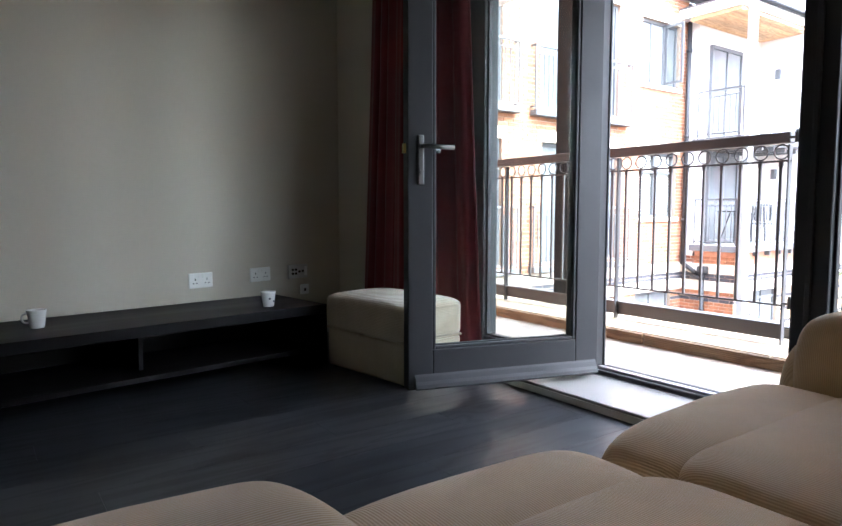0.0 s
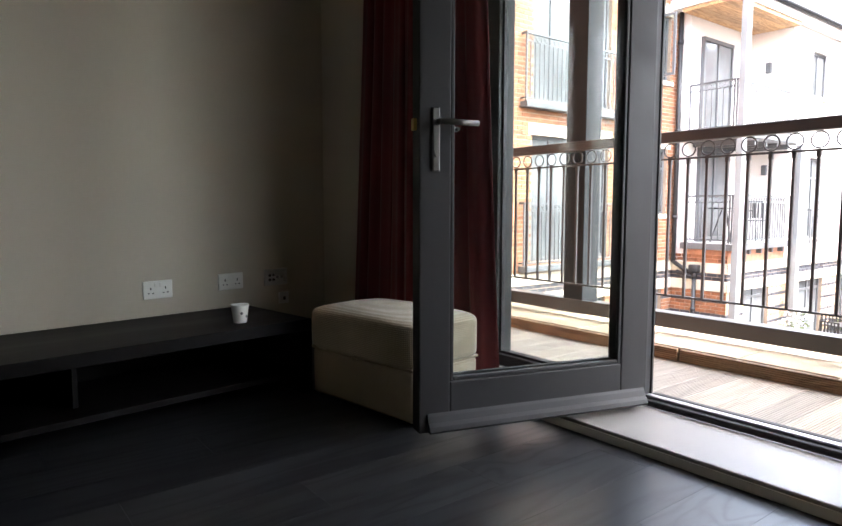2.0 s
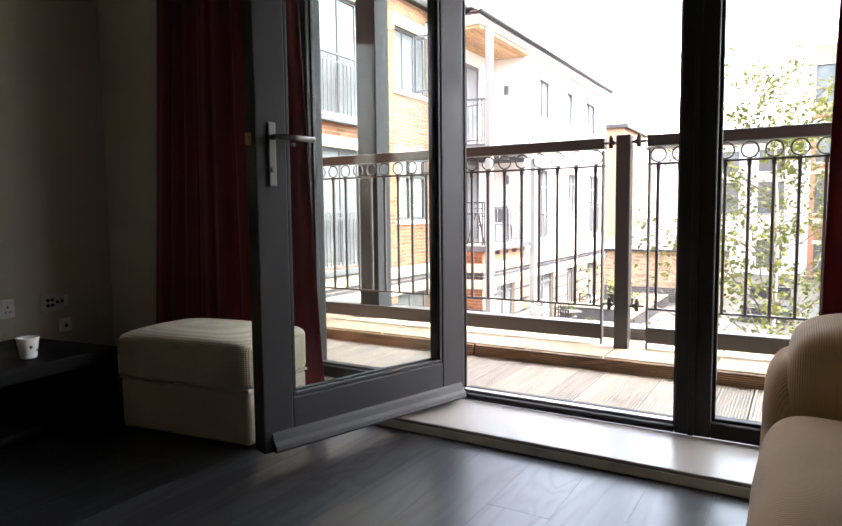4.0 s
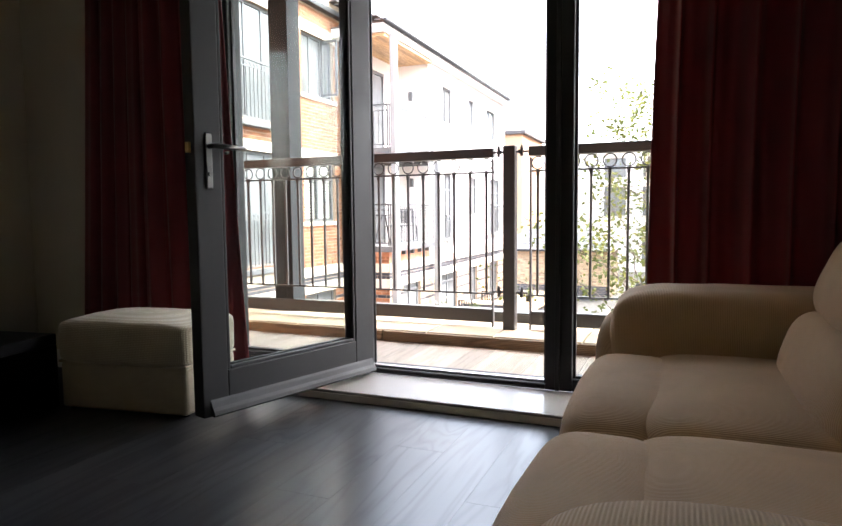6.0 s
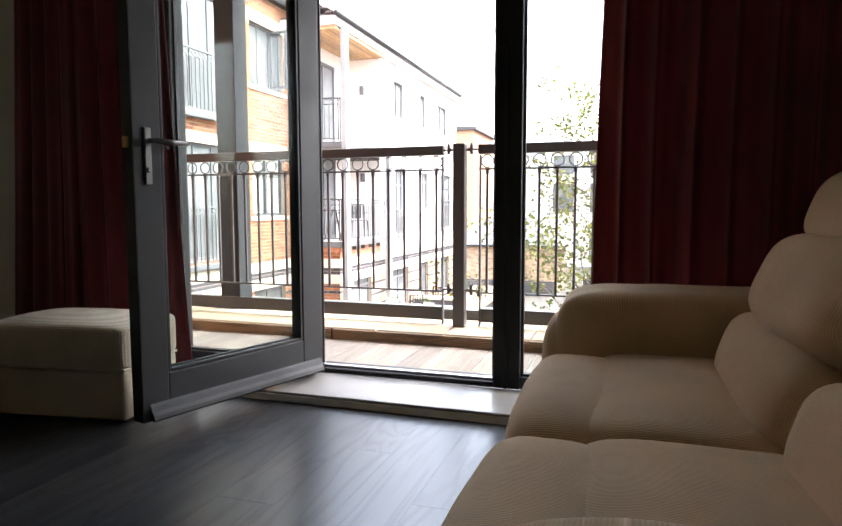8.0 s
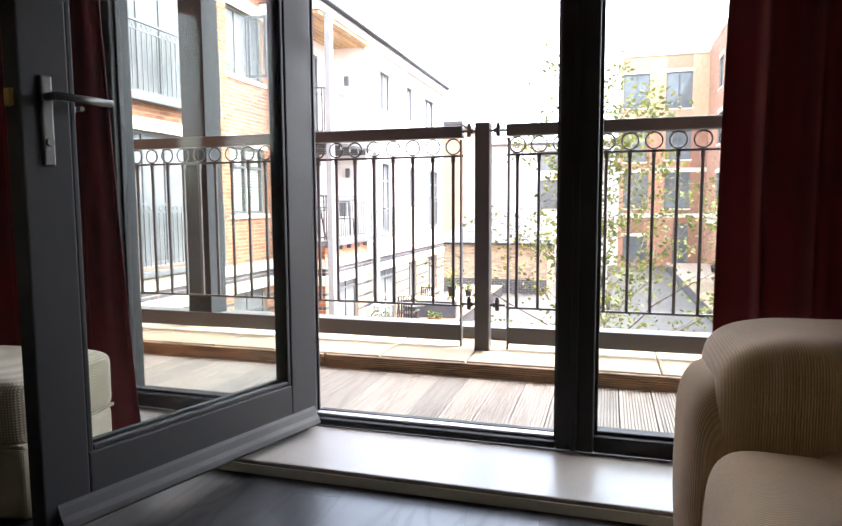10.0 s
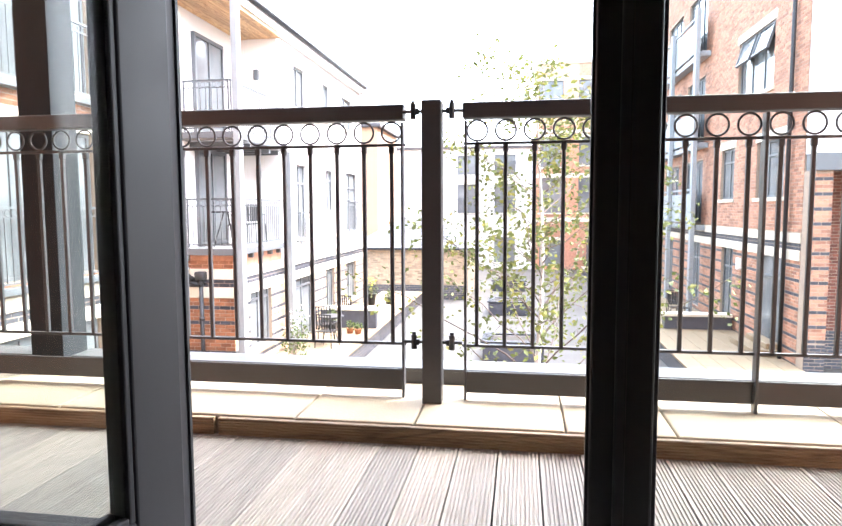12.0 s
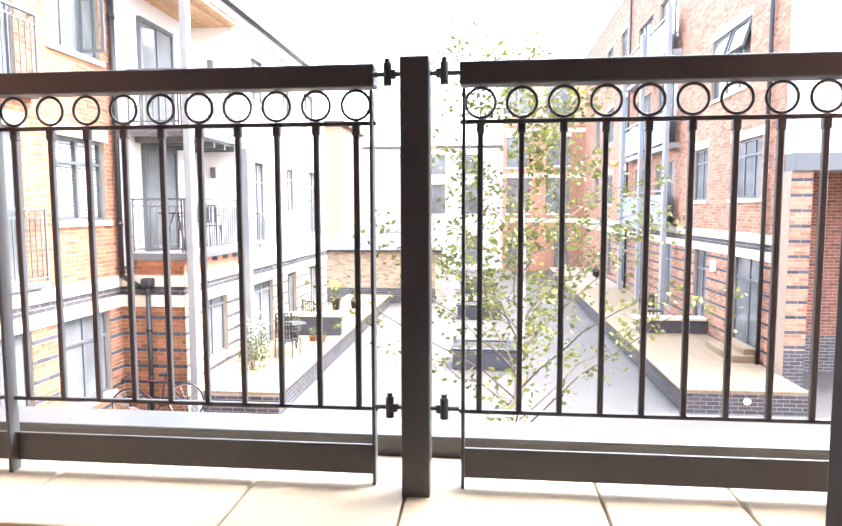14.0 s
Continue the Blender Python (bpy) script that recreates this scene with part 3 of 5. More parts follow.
part("plinth", boxes((0.0, -0.38, 0.04, 1.76, 0.66, 0.26), bev=0.03), M_SOFA, sofa, smooth=True)
# the second seat's back is reclined a little and turned outwards
for x0, x1, back, turn in ((0.24, 0.88, -0.04, 6.0), (0.88, 1.61, 0.0, 0.0)):
    cx, wx = (x0 + x1) / 2, x1 - x0
    stuffed("seat_front", (cx, 0.65, 0.275), (wx + 0.012, 0.265, 0.35), 0.5)
    stuffed("seat_cushion", (cx, 0.37, 0.325), (wx + 0.012, 0.5, 0.24), 0.34, bulge=0.018)
    stuffed("lumbar_cushion", (cx, 0.175 + back, 0.475), (wx + 0.012, 0.24, 0.24), 0.66, 18, turn=turn)
    stuffed("back_cushion", (cx, 0.085 + 2.4 * back, 0.66), (wx + 0.006, 0.26, 0.27), 0.66, 24, lumps=0.012, turn=turn)
    stuffed("headrest", (cx - 0.005, 2.4 * back, 0.85), (wx - 0.02, 0.19, 0.21), 0.64, 18, turn=turn)
    stuffed("back_shell", (cx, -0.22, 0.46), (wx - 0.01, 0.3, 0.72), 0.25, 8)
for x0, x1, y1, z1 in ((1.585, 1.95, 0.74, 0.615), (-0.1, 0.26, 0.68, 0.595)):
    cx, wx = (x0 + x1) / 2, x1 - x0
    stuffed("arm", (cx, (y1 - 0.36) / 2, z1 / 2 + 0.03), (wx, y1 + 0.36, z1 - 0.06), 0.3, lumps=0.008, mat=M_SOFA_X)
    stuffed("arm_front", (cx + 0.02, y1 - 0.06, z1 / 2 - 0.03), (wx * 0.9, 0.22, z1 - 0.12), 0.55)

# ---- balcony ----
deck = setting("deck", M_UNDER, (2.56, -2.4, -0.3, 3.4, 4.8, -0.03))
setting("deck_drain", M_GASKET, (2.552, -2.4, -0.03, 2.6, 4.8, 0.0))
setting("building_wall", M_BRICK, (2.6, 2.975, -3.0, 2.66, 8.0, 6.2), (2.6, -9, -3.0, 2.66, 0.075, 6.2), (2.6, 0.075, 2.385, 2.66, 2.975, 6.2), (2.6, 0.075, -3.0, 2.66, 2.975, -0.31))
setting("upper_balcony", M_RENDER, (2.66, -2.4, 2.75, 4.1, 4.8, 2.95))
setting("parapet", M_MORTAR, (3.425, -2.4, -2.9, 4.09, 4.8, 0.03))
setting("edge_channel", M_RAIL, (3.957, -2.4, 0.031, 3.972, 4.8, 0.128), (3.972, -2.4, 0.031, 4.09, 4.8, 0.05))
setting("flashing", M_LEAD, (3.95, -2.4, 0.129, 4.12, 4.8, 0.145), bev=0.004)

RX = 3.74


def railing(y0, y1, label):
    """A panel of the balustrade from y0 to y1, with rings under the hand rail and balusters below."""
    t = thing("balcony_railing", pose(RX, 0, 0), label, "railing", "grey balustrade panels")
    part("hand_rail", boxes((-0.032, y0, 1.221, 0.032, y1, 1.284), bev=0.006), M_RAIL, t)
    part("ring_rail", boxes((-0.007, y0, 1.118, 0.007, y1, 1.13), bev=0.002), M_RAIL, t)
    part("bottom_rail", boxes((-0.008, y0, 0.296, 0.008, y1, 0.308), bev=0.002), M_RAIL, t)
    part("kick_plate", boxes((-0.006, y0 + 0.01, 0.104, 0.006, y1 - 0.01, 0.192), bev=0.002), M_RAIL, t)
    part("kick_lip", boxes((-0.014, y0 + 0.012, 0.188, -0.006, y1 - 0.012, 0.196), bev=0.002), M_RAIL, t)
    bm = bmesh.new()
    torus(bm, (0, 0, 0), "x", 0.0405, 0.0045, 32, 8)
    ring = mesh_of("ring", bm, M_RAIL, True)
    bm = bmesh.new()
    box(bm, -0.008, -0.008, 0.3, 0.008, 0.008, 1.12, bev=0.002, seg=1)
    box(bm, -0.011, -0.011, 1.09, 0.011, 0.011, 1.12, bev=0.003, seg=1)
    bar = mesh_of("baluster", bm, M_RAIL)
    bm = bmesh.new()
    box(bm, -0.006, -0.022, 0.06, 0.006, 0.022, 1.215, bev=0.002, seg=1)
    std = mesh_of("standard", bm, M_RAIL)
    down = y0 > 0
    for yy in (y0 + 0.012, y1 - 0.012):
        shared("end_bar", end_bar, t, pose(0, yy, 0))
    pitch = 0.1155 if down else 0.1132
    n = int((y1 - y0 - 0.06) / pitch)
    for i in range(n):
        yy = (y0 + 0.058 + pitch * i) if down else (y1 - 0.058 - pitch * i)
        shared("baluster", bar, t, pose(0, yy, 0))
        shared("ring", ring, t, pose(0, yy, 1.1755))
    yy = (y0 + 1.15) if down else (y1 - 1.13)
    while y0 < yy < y1:
        shared("standard", std, t, pose(-0.012, yy, 0) @ Matrix.Rotation(radians(90), 4, "Z"))
        yy += 1.15 if down else -1.13
    return t


bm = bmesh.new()
box(bm, -0.02, -0.005, 0.075, 0.02, 0.005, 1.214, bev=0.002, seg=1)
end_bar = mesh_of("end_bar", bm, M_RAIL)
railing(1.705, 4.72, "grey steel balustrade panel with rings, bolted to the middle post")
railing(-2.2, 1.47, "grey steel balustrade panel with rings, running behind the sofa's corner")
post = thing("railing_post", pose(3.70, 1.588, 0.0), "grey square steel balustrade post standing on the stone coping", "post")
part("post", boxes((-0.04, -0.04, 0.07, 0.04, 0.04, 1.29), bev=0.005), M_RAIL, post)
for z in (0.32, 1.25):
    for s in (-1, 1):
        bm = bmesh.new()
        rod(bm, (0.0, s * 0.038, z), (0.0, s * 0.12, z), 0.007, 10)
        box(bm, -0.012, s * 0.055, z - 0.012, 0.012, s * 0.07, z + 0.012, bev=0.002, seg=1)
        rod(bm, (0.0, s * 0.078, z - 0.03), (0.0, s * 0.078, z + 0.03), 0.012, 12)
        rod(bm, (0.0, s * 0.078, z + 0.03), (0.0, s * 0.078, z + 0.042), 0.008, 12)
        part("bolt", bm, M_RAIL, post)
for y0 in (4.76, -2.24):
    t = thing("railing_post", pose(3.74, y0, 0.0), "grey square steel balustrade post at the balcony's end", "post")
    part("post", boxes((-0.035, -0.035, 0.07, 0.035, 0.035, 1.29), bev=0.005), M_RAIL, t)
col = thing("steel_column", pose(3.9, 3.44, 0.0), "tall grey painted square steel column behind the balustrade", "column")
part("shaft", boxes((0, 0, 0.075, 0.175, 0.175, 6.0), bev=0.004), M_COLUMN, col)
part("base_plate", boxes((-0.04, -0.04, 0.06, 0.215, 0.215, 0.076), bev=0.003), M_COLUMN, col)
t = thing("flower_pot", pose(3.3, 4.05, 0.0), "small red glazed pot on the deck by the balustrade", "pot")
bm = bmesh.new()
lathe(bm, [(0.05, 0), (0.06, 0.01), (0.075, 0.13), (0.082, 0.135), (0.082, 0.15), (0.07, 0.15), (0.065, 0.12)], 28)
part("body", bm, M_HYDRANT, t, smooth=True)
bm = bmesh.new()
lathe(bm, [(0.03, 0.12), (0.066, 0.125), (0.02, 0.135)], 20)
part("soil", bm, M_SOIL, t, smooth=True)

# ---- the courtyard and its buildings ----
GZ = -2.9
LEFT = pose(0, 8.0, 0)                       # local x = east, local -y = out
BLOCK = pose(0, 6.8, 0)
RIGHT = pose(0, -4.5, 0, 0, 0, 180)          # local x = west
setting("ground", M_GROUND, (-400, -400, GZ - 0.3, 900, 400, GZ))


def pierced(u0, u1, z0, z1, depth, holes):
    """A wall slab from u0 to u1 and z0 to z1, its face at y = 0, with openings (ua, ub, za, zb) through it."""
    bm = bmesh.new()
    cuts = sorted({u0, u1, *[h[0] for h in holes], *[h[1] for h in holes]})
    for a, b2 in zip(cuts, cuts[1:]):
        mid, z = (a + b2) / 2, z0
        for h in sorted((h for h in holes if h[0] < mid < h[1]), key=lambda h: h[2]):
            if h[2] > z:
                box(bm, a, 0, z, b2, depth, h[2])
            z = h[3]
        if z < z1:
            box(bm, a, 0, z, b2, depth, z1)
    return bm


def casement(parent, u0, u1, z0, z1, cols=2, transom=0.0, sill=True, head=True, blind=False, label=""):
    """A grey window set back in its opening: frame bars, panes, a stone sill and a stone head."""
    f = 0.055
    y0, y1 = 0.07, 0.13
    wdw = new("window")
    wdw.parent = parent
    if label:
        tagged(wdw, label)
    bm = bmesh.new()
    loops = [[bm.verts.new((u, y, z)) for u, z in ((u0 + d, z0 + d), (u1 - d, z0 + d), (u1 - d, z1 - d), (u0 + d, z1 - d))] for d, y in ((0, y0), (f, y0), (f, y1), (0, y1))]
    for k in range(4):
        la, lb = loops[k], loops[(k + 1) % 4]
        for i in range(4):
            bm.faces.new((la[i], la[(i + 1) % 4], lb[(i + 1) % 4], lb[i]))
    part("frame", bm, M_WINFRAME, wdw)
    for i in range(1, cols):
        u = u0 + (u1 - u0) * i / cols
        part("mullion", boxes((u - f * 0.6, y0 + 0.004, z0 + f, u + f * 0.6, y1 - 0.004, z1 - f), bev=0.006), M_WINFRAME, wdw)
    if transom:
        z = z1 - transom * (z1 - z0)
        part("transom", boxes((u0 + f, y0 + 0.002, z - f / 2, u1 - f, y1 - 0.002, z + f / 2), bev=0.006), M_WINFRAME, wdw)
    for i in range(cols):
        a, b2 = u0 + (u1 - u0) * i / cols + 0.03, u0 + (u1 - u0) * (i + 1) / cols - 0.03
        part("pane", boxes((a, 0.1, z0 + 0.03, b2, 0.108, z1 - 0.03)), M_GLASS if blind else M_PANE, wdw)
        if blind:
            bm = bmesh.new()
            z = z0 + 0.07
            while z < z1 - 0.08:
                box(bm, a + 0.05, 0.14, z, b2 - 0.03, 0.165, z + 0.045)
                z += 0.062
            part("shutter", bm, M_BLIND, wdw, "white slatted shutter")
    # dark sheet behind the shutter in place of the room's shade
    if blind:
        part("backing", boxes((u0, 0.2, z0, u1, 0.22, z1)), M_ROOMSHADE, wdw)
    if sill:
        part("sill", boxes((u0 - 0.08, -0.05, z0 - 0.09, u1 + 0.08, 0.069, z0 - 0.002), bev=0.01), M_STONE, wdw)
    if head:
        part("head", boxes((u0 - 0.09, -0.012, z1 + 0.002, u1 + 0.09, 0.069, z1 + 0.2), bev=0.008), M_STONE, wdw)
    return wdw


def guard(parent, u0, u1, z0, z1, y=-0.12, pitch=0.11, rings=True, mat=None, sides=True):
    """A low iron balcony guard in front of a facade."""
    m = mat or M_WINFRAME
    b0 = part("balcony_guard", boxes((u0, y - 0.02, z1 - 0.035, u1, y + 0.02, z1), (u0, y - 0.01, z0, u1, y + 0.01, z0 + 0.025), (u0, y - 0.008, z1 - 0.16, u1, y + 0.008, z1 - 0.145), (u0, y - 0.012, z0 - 0.05, u0 + 0.03, y + 0.012, z1), (u1 - 0.03, y - 0.012, z0 - 0.05, u1, y + 0.012, z1)), m, parent)
    n = max(2, int((u1 - u0) / pitch))
    bar = mesh_of("bar", boxes((-0.007, -0.007, z0 + 0.02, 0.007, 0.007, z1 - 0.15)), m)
    for i in range(1, n):
        shared("bar", bar, b0, pose(u0 + (u1 - u0) * i / n, y, 0))
    if rings:
        bm = bmesh.new()
        torus(bm, (0, 0, 0), "y", 0.045, 0.006, 14, 4)
        ring = mesh_of("ring", bm, m, True)
        for i in range(n):
            shared("ring", ring, b0, pose(u0 + (u1 - u0) * (i + 0.5) / n, y, z1 - 0.09))
    if sides and y < -0.02:
        for ua in (u0, u1 - 0.03):
            for za, zb in ((z0, z0 + 0.025), (z1 - 0.035, z1)):
                part("bracket", boxes((ua, y + 0.021, za, ua + 0.03, 0.0, zb)), m, b0)
    return b0


def band(parent, u0, u1, z):
    """Two cast-stone courses with blue brick between them."""
    for za, zb, o in ((z, z - 0.2, 0.03), (z - 0.36, z - 0.57, 0.03)):
        part("stone_band", boxes((u0, -o, zb, u1, 0.0, za), bev=0.01), M_STONE, parent)


def rows_of_bricks(u0, u1, z0, z1, holes, keep, proud=0.006, L=0.215, Hh=0.065, j=0.01):
    """Bricks in stretcher bond as (u, z, length) where keep(course) says so, cut at the openings."""
    out = []
    k = 0
    z = z0
    while z + Hh <= z1 + 1e-6:
        if keep(k, z):
            u = u0 - (0.5 * (L + j) if k % 2 else 0.0)
            while u < u1:
                spans = [(max(u, u0), min(u + L, u1))]
                for h in holes:
                    if h[2] < z + Hh and h[3] > z:
                        nxt = []
                        for a, b2 in spans:
                            if b2 <= h[0] or a >= h[1]:
                                nxt.append((a, b2))
                            else:
                                if a < h[0] - 0.03:
                                    nxt.append((a, h[0]))
                                if b2 > h[1] + 0.03:
                                    nxt.append((h[1], b2))
                        spans = nxt
                out += [(a, z, b2 - a) for a, b2 in spans if b2 - a > 0.03]
                u += L + j
        z += Hh + j
        k += 1
    return out


def brick_mesh(name, bricks, material, proud=0.006, Hh=0.065):
    """Many bricks as one mesh, standing a little proud of their mortar."""
    n = len(bricks)
    a = np.array(bricks, dtype=float).reshape(-1, 3)
    c = 0.004
    v = np.zeros((n, 8, 3))
    jit = np.random.uniform(-0.002, 0.002, n)
    for i, (fu, fz) in enumerate(((0, 0), (1, 0), (1, 1), (0, 1))):
        v[:, i, 0] = a[:, 0] + fu * a[:, 2]
        v[:, i, 2] = a[:, 1] + fz * Hh
        v[:, i, 1] = 0.002
        v[:, i + 4, 0] = a[:, 0] + fu * a[:, 2] + (c if fu == 0 else -c)
        v[:, i + 4, 2] = a[:, 1] + fz * Hh + (c if fz == 0 else -c)
        v[:, i + 4, 1] = -proud + jit
    base = (np.arange(n) * 8)[:, None]
    faces = np.concatenate([base + np.array(q) for q in ((4, 5, 6, 7), (0, 1, 5, 4), (1, 2, 6, 5), (2, 3, 7, 6), (3, 0, 4, 7))])
    me = bpy.data.meshes.new(name)
    me.from_pydata(v.reshape(-1, 3).tolist(), [], faces.tolist())
    me.materials.append(material)
    return me


# -- brick house on the north side of the courtyard --
house = thing("apartment_building", LEFT, "red brick apartment house with cream stone bands and iron guards", "building")
L_WIN = [(11.12, 12.42, 0.70, 2.05), (11.12, 12.42, 3.42, 4.72), (11.1, 12.36, -2.32, -0.88), (8.3, 10.42, -0.1, 2.06), (8.3, 10.42, 2.66, 4.8), (8.3, 10.42, -2.5, -0.88), (5.2, 7.35, -0.1, 2.06), (5.2, 7.35, 2.66, 4.8)]
L_WALL = part("wall", pierced(3.0, 12.75, GZ, 7.6, 0.3, L_WIN), M_MORTAR, house)
# flat dark sheet for the rooms' shade; no rooms behind it
part("interior", boxes((3.0, 0.32, GZ, 12.75, 0.4, 7.6)), M_ROOMSHADE, house)
casement(house, *L_WIN[0], cols=2, transom=0.3, blind=True)
casement(house, *L_WIN[1], cols=3, transom=0.0)
casement(house, *L_WIN[2], cols=2, transom=0.3, head=False)
for h in L_WIN[3:]:
    casement(house, *h, cols=4, transom=0.0, sill=False, head=h[2] > -1)
# one leaf of the upper window stands open
lf = part("open_casement", boxes((11.98, -0.36, 3.47, 12.02, 0.06, 3.52), (11.98, -0.36, 4.64, 12.02, 0.06, 4.69), (11.98, -0.36, 3.52, 12.02, -0.31, 4.64), (11.98, 0.01, 3.52, 12.02, 0.06, 4.64)), M_WINFRAME, house)
part("pane", boxes((11.996, -0.31, 3.52, 12.004, 0.01, 4.64)), M_GLASS, lf)
for u0, u1 in ((8.0, 10.7), (4.9, 7.64)):
    for z0, z1 in ((-0.12, 0.92), (2.63, 3.7)):
        guard(house, u0, u1, z0, z1)
        part("balcony_ledge", boxes((u0, -0.16, z0 - 0.14, u1, -0.001, z0 - 0.04), bev=0.01), M_WINFRAME, house)
band(house, 3.0, 12.75, -0.3)
part("blue_bricks", boxes((3.0, -0.002, -0.655, 12.75, 0.0, -0.505)), M_MORTAR, house)
bm = bmesh.new()
rod(bm, (12.64, -0.09, -0.32), (12.64, -0.09, 5.2), 0.045, 14)
for z in (0.6, 2.4, 4.2):
    rod(bm, (12.64, -0.09, z), (12.64, -0.09, z + 0.07), 0.058, 14)
rod(bm, (12.64, -0.09, -0.3), (12.64, -0.42, -0.5), 0.045, 14)
part("drainpipe", bm, M_IRON, house, "black cast drainpipe", smooth=True)
part("gutter", boxes((3.0, -0.16, 5.3, 12.75, -0.001, 5.42), bev=0.02), M_IRON, house)
part("roof", boxes((3.0, -0.2, 7.601, 12.9, 6.0, 7.8)), M_ROOF, house)

# -- rendered block with corner balconies further on --
block = thing("apartment_building", BLOCK, "white rendered apartment block with brick base and timber-lined corner balconies", "building")
B_WIN = [(13.5, 14.62, -2.08, -0.66), (16.15, 17.5, -2.5, -0.57), (18.68, 19.5, -2.1, -0.55), (20.8, 22.0, -2.1, -0.52)]
B_UP = [(16.4, 17.15, 0.12, 2.0), (18.8, 19.56, 0.8, 2.0), (20.9, 22.3, 0.15, 2.04), (16.3, 17.2, 3.4, 4.41), (18.6, 19.3, 3.4, 4.41), (20.5, 21.75, 3.4, 4.38)]
B_WALL = part("wall", pierced(12.75, 22.95, GZ, -0.3, 0.3, B_WIN), M_MORTAR, block)
part("upper_wall", pierced(15.6, 22.95, -0.299, 5.0, 0.3, B_UP), M_RENDER, block)
# shade behind the block's windows, painted as one dark sheet
part("interior", boxes((15.9, 0.32, GZ, 22.95, 0.4, 5.0)), M_ROOMSHADE, block)
for h in B_WIN:
    casement(block, *h, cols=2, transom=0.28, head=False, sill=h[2] > -2.4)
for h in B_UP:
    casement(block, *h, cols=2, transom=0.25 if h[2] < 3 else 0.0, head=False)
guard(block, 20.8, 22.4, 0.12, 1.15)
guard(block, 16.3, 17.25, 0.05, 0.8, rings=False)
part("return_wall", boxes((12.75, 0.3, GZ, 13.03, 1.2, -0.3)), M_MORTAR, block)
part("brick_course", boxes((12.75, 0.0, -0.299, 15.3, 0.3, -0.021), (12.75, 0.301, -0.299, 13.03, 0.9, -0.021)), M_BRICK, block)
part("loggia_wall", boxes((12.75, 0.95, -0.299, 15.59, 1.19, 5.0), (15.3, 0.02, -0.299, 15.599, 0.949, 5.0)), M_RENDER, block)
for z in (0.12, 2.4):
    dr = part("balcony_door", boxes((13.15, 0.87, z, 13.22, 0.945, z + 2.0), (14.33, 0.87, z, 14.4, 0.945, z + 2.0), (13.22, 0.87, z + 1.92, 14.33, 0.945, z + 2.0), (13.74, 0.875, z, 13.81, 0.94, z + 1.92), (13.22, 0.875, z, 13.74, 0.94, z + 0.08), (13.81, 0.875, z, 14.33, 0.94, z + 0.08)), M_WINFRAME, block)
    for u0, u1 in ((13.22, 13.74), (13.81, 14.33)):
        part("pane", boxes((u0, 0.9, z + 0.08, u1, 0.91, z + 1.92)), M_PANE, dr)
    part("wall_light", boxes((15.22, 0.45, z + 1.45, 15.295, 0.56, z + 1.68), bev=0.01), M_WINFRAME, block)
for z0, z1 in ((-0.02, 0.11), (2.2, 2.36)):
    part("balcony_slab", boxes((12.66, -0.12, z0, 15.38, 0.949, z1), bev=0.012), M_GALV, block)
    part("slab_edge", boxes((12.6, -0.16, z1 - 0.13, 15.4, -0.121, z1), (12.6, -0.12, z1 - 0.13, 12.659, 0.95, z1), bev=0.008), M_WINFRAME, block)
    for k in range(5):
        part("slab_joist", boxes((12.95 + 0.5 * k, -0.1, z0 - 0.1, 13.02 + 0.5 * k, 0.94, z0 - 0.001)), M_WINFRAME, block)
    guard(block, 12.66, 15.36, z1 + 0.06, z1 + 0.98, y=-0.09, rings=True, sides=False)
    g = guard(block, 0.06, 1.0, z1 + 0.06, z1 + 0.98, y=0.0, rings=True, sides=False)
    g.matrix_basis = pose(12.66, -0.12, 0, 0, 0, 90)
part("soffit", boxes((12.4, -0.12, 4.775, 15.29, 0.949, 4.83)), M_SOFFIT, block, "warm timber-boarded balcony soffit")
for i in range(8):
    part("soffit_board", boxes((12.4, -0.12 + i * 0.133, 4.76, 15.25, 0.006 + i * 0.133, 4.774), bev=0.003), M_SOFFIT, block)
part("eave", boxes((12.35, -0.16, 4.84, 22.95, -0.005, 5.03), (12.35, -0.005, 4.84, 15.29, 1.2, 5.03), bev=0.01), M_RENDER, block)
bm = bmesh.new()
rod(bm, (12.3, -0.2, 5.06), (22.98, -0.2, 5.06), 0.06, 12)
part("gutter", bm, M_IRON, block, smooth=True)
bm = bmesh.new()
for i in range(22):
    for k in range(35):
        u, y = 12.3 + k * 0.305, -0.2 + i * 0.2
        z = 5.08 + i * 0.09
        box(bm, u, y, z, u + 0.295, y + 0.26, z + 0.03)
tagged(part("tile_covering", bm, M_ROOF, block), kind="stuff")
part("roof", boxes((12.35, -0.12, 5.031, 22.95, 4.8, 5.07)), M_ROOF, block)
for u, top in ((12.66, 4.84), (15.32, 2.2)):
    part("steel_post", boxes((u - 0.09, -0.28, GZ, u + 0.09, -0.162, top), (u - 0.05, -0.162, GZ, u + 0.05, -0.131, -0.05), bev=0.004), M_GALV, block, "pale grey steel balcony post")
band(block, 12.75, 22.95, -0.3)
bm = bmesh.new()
rod(bm, (12.62, 0.62, GZ), (12.62, 0.62, -0.62), 0.04, 14)
rod(bm, (12.62, 0.62, -0.62), (12.62, 0.62, -0.5), 0.05, 14)
box(bm, 12.54, 0.53, -0.5, 12.72, 0.72, -0.34, bev=0.02, seg=1)
rod(bm, (12.64, 1.02, -0.5), (12.62, 0.68, -0.6), 0.035, 12)
for z in (-2.2, -1.3):
    rod(bm, (12.62, 0.62, z), (12.62, 0.62, z + 0.07), 0.052, 14)
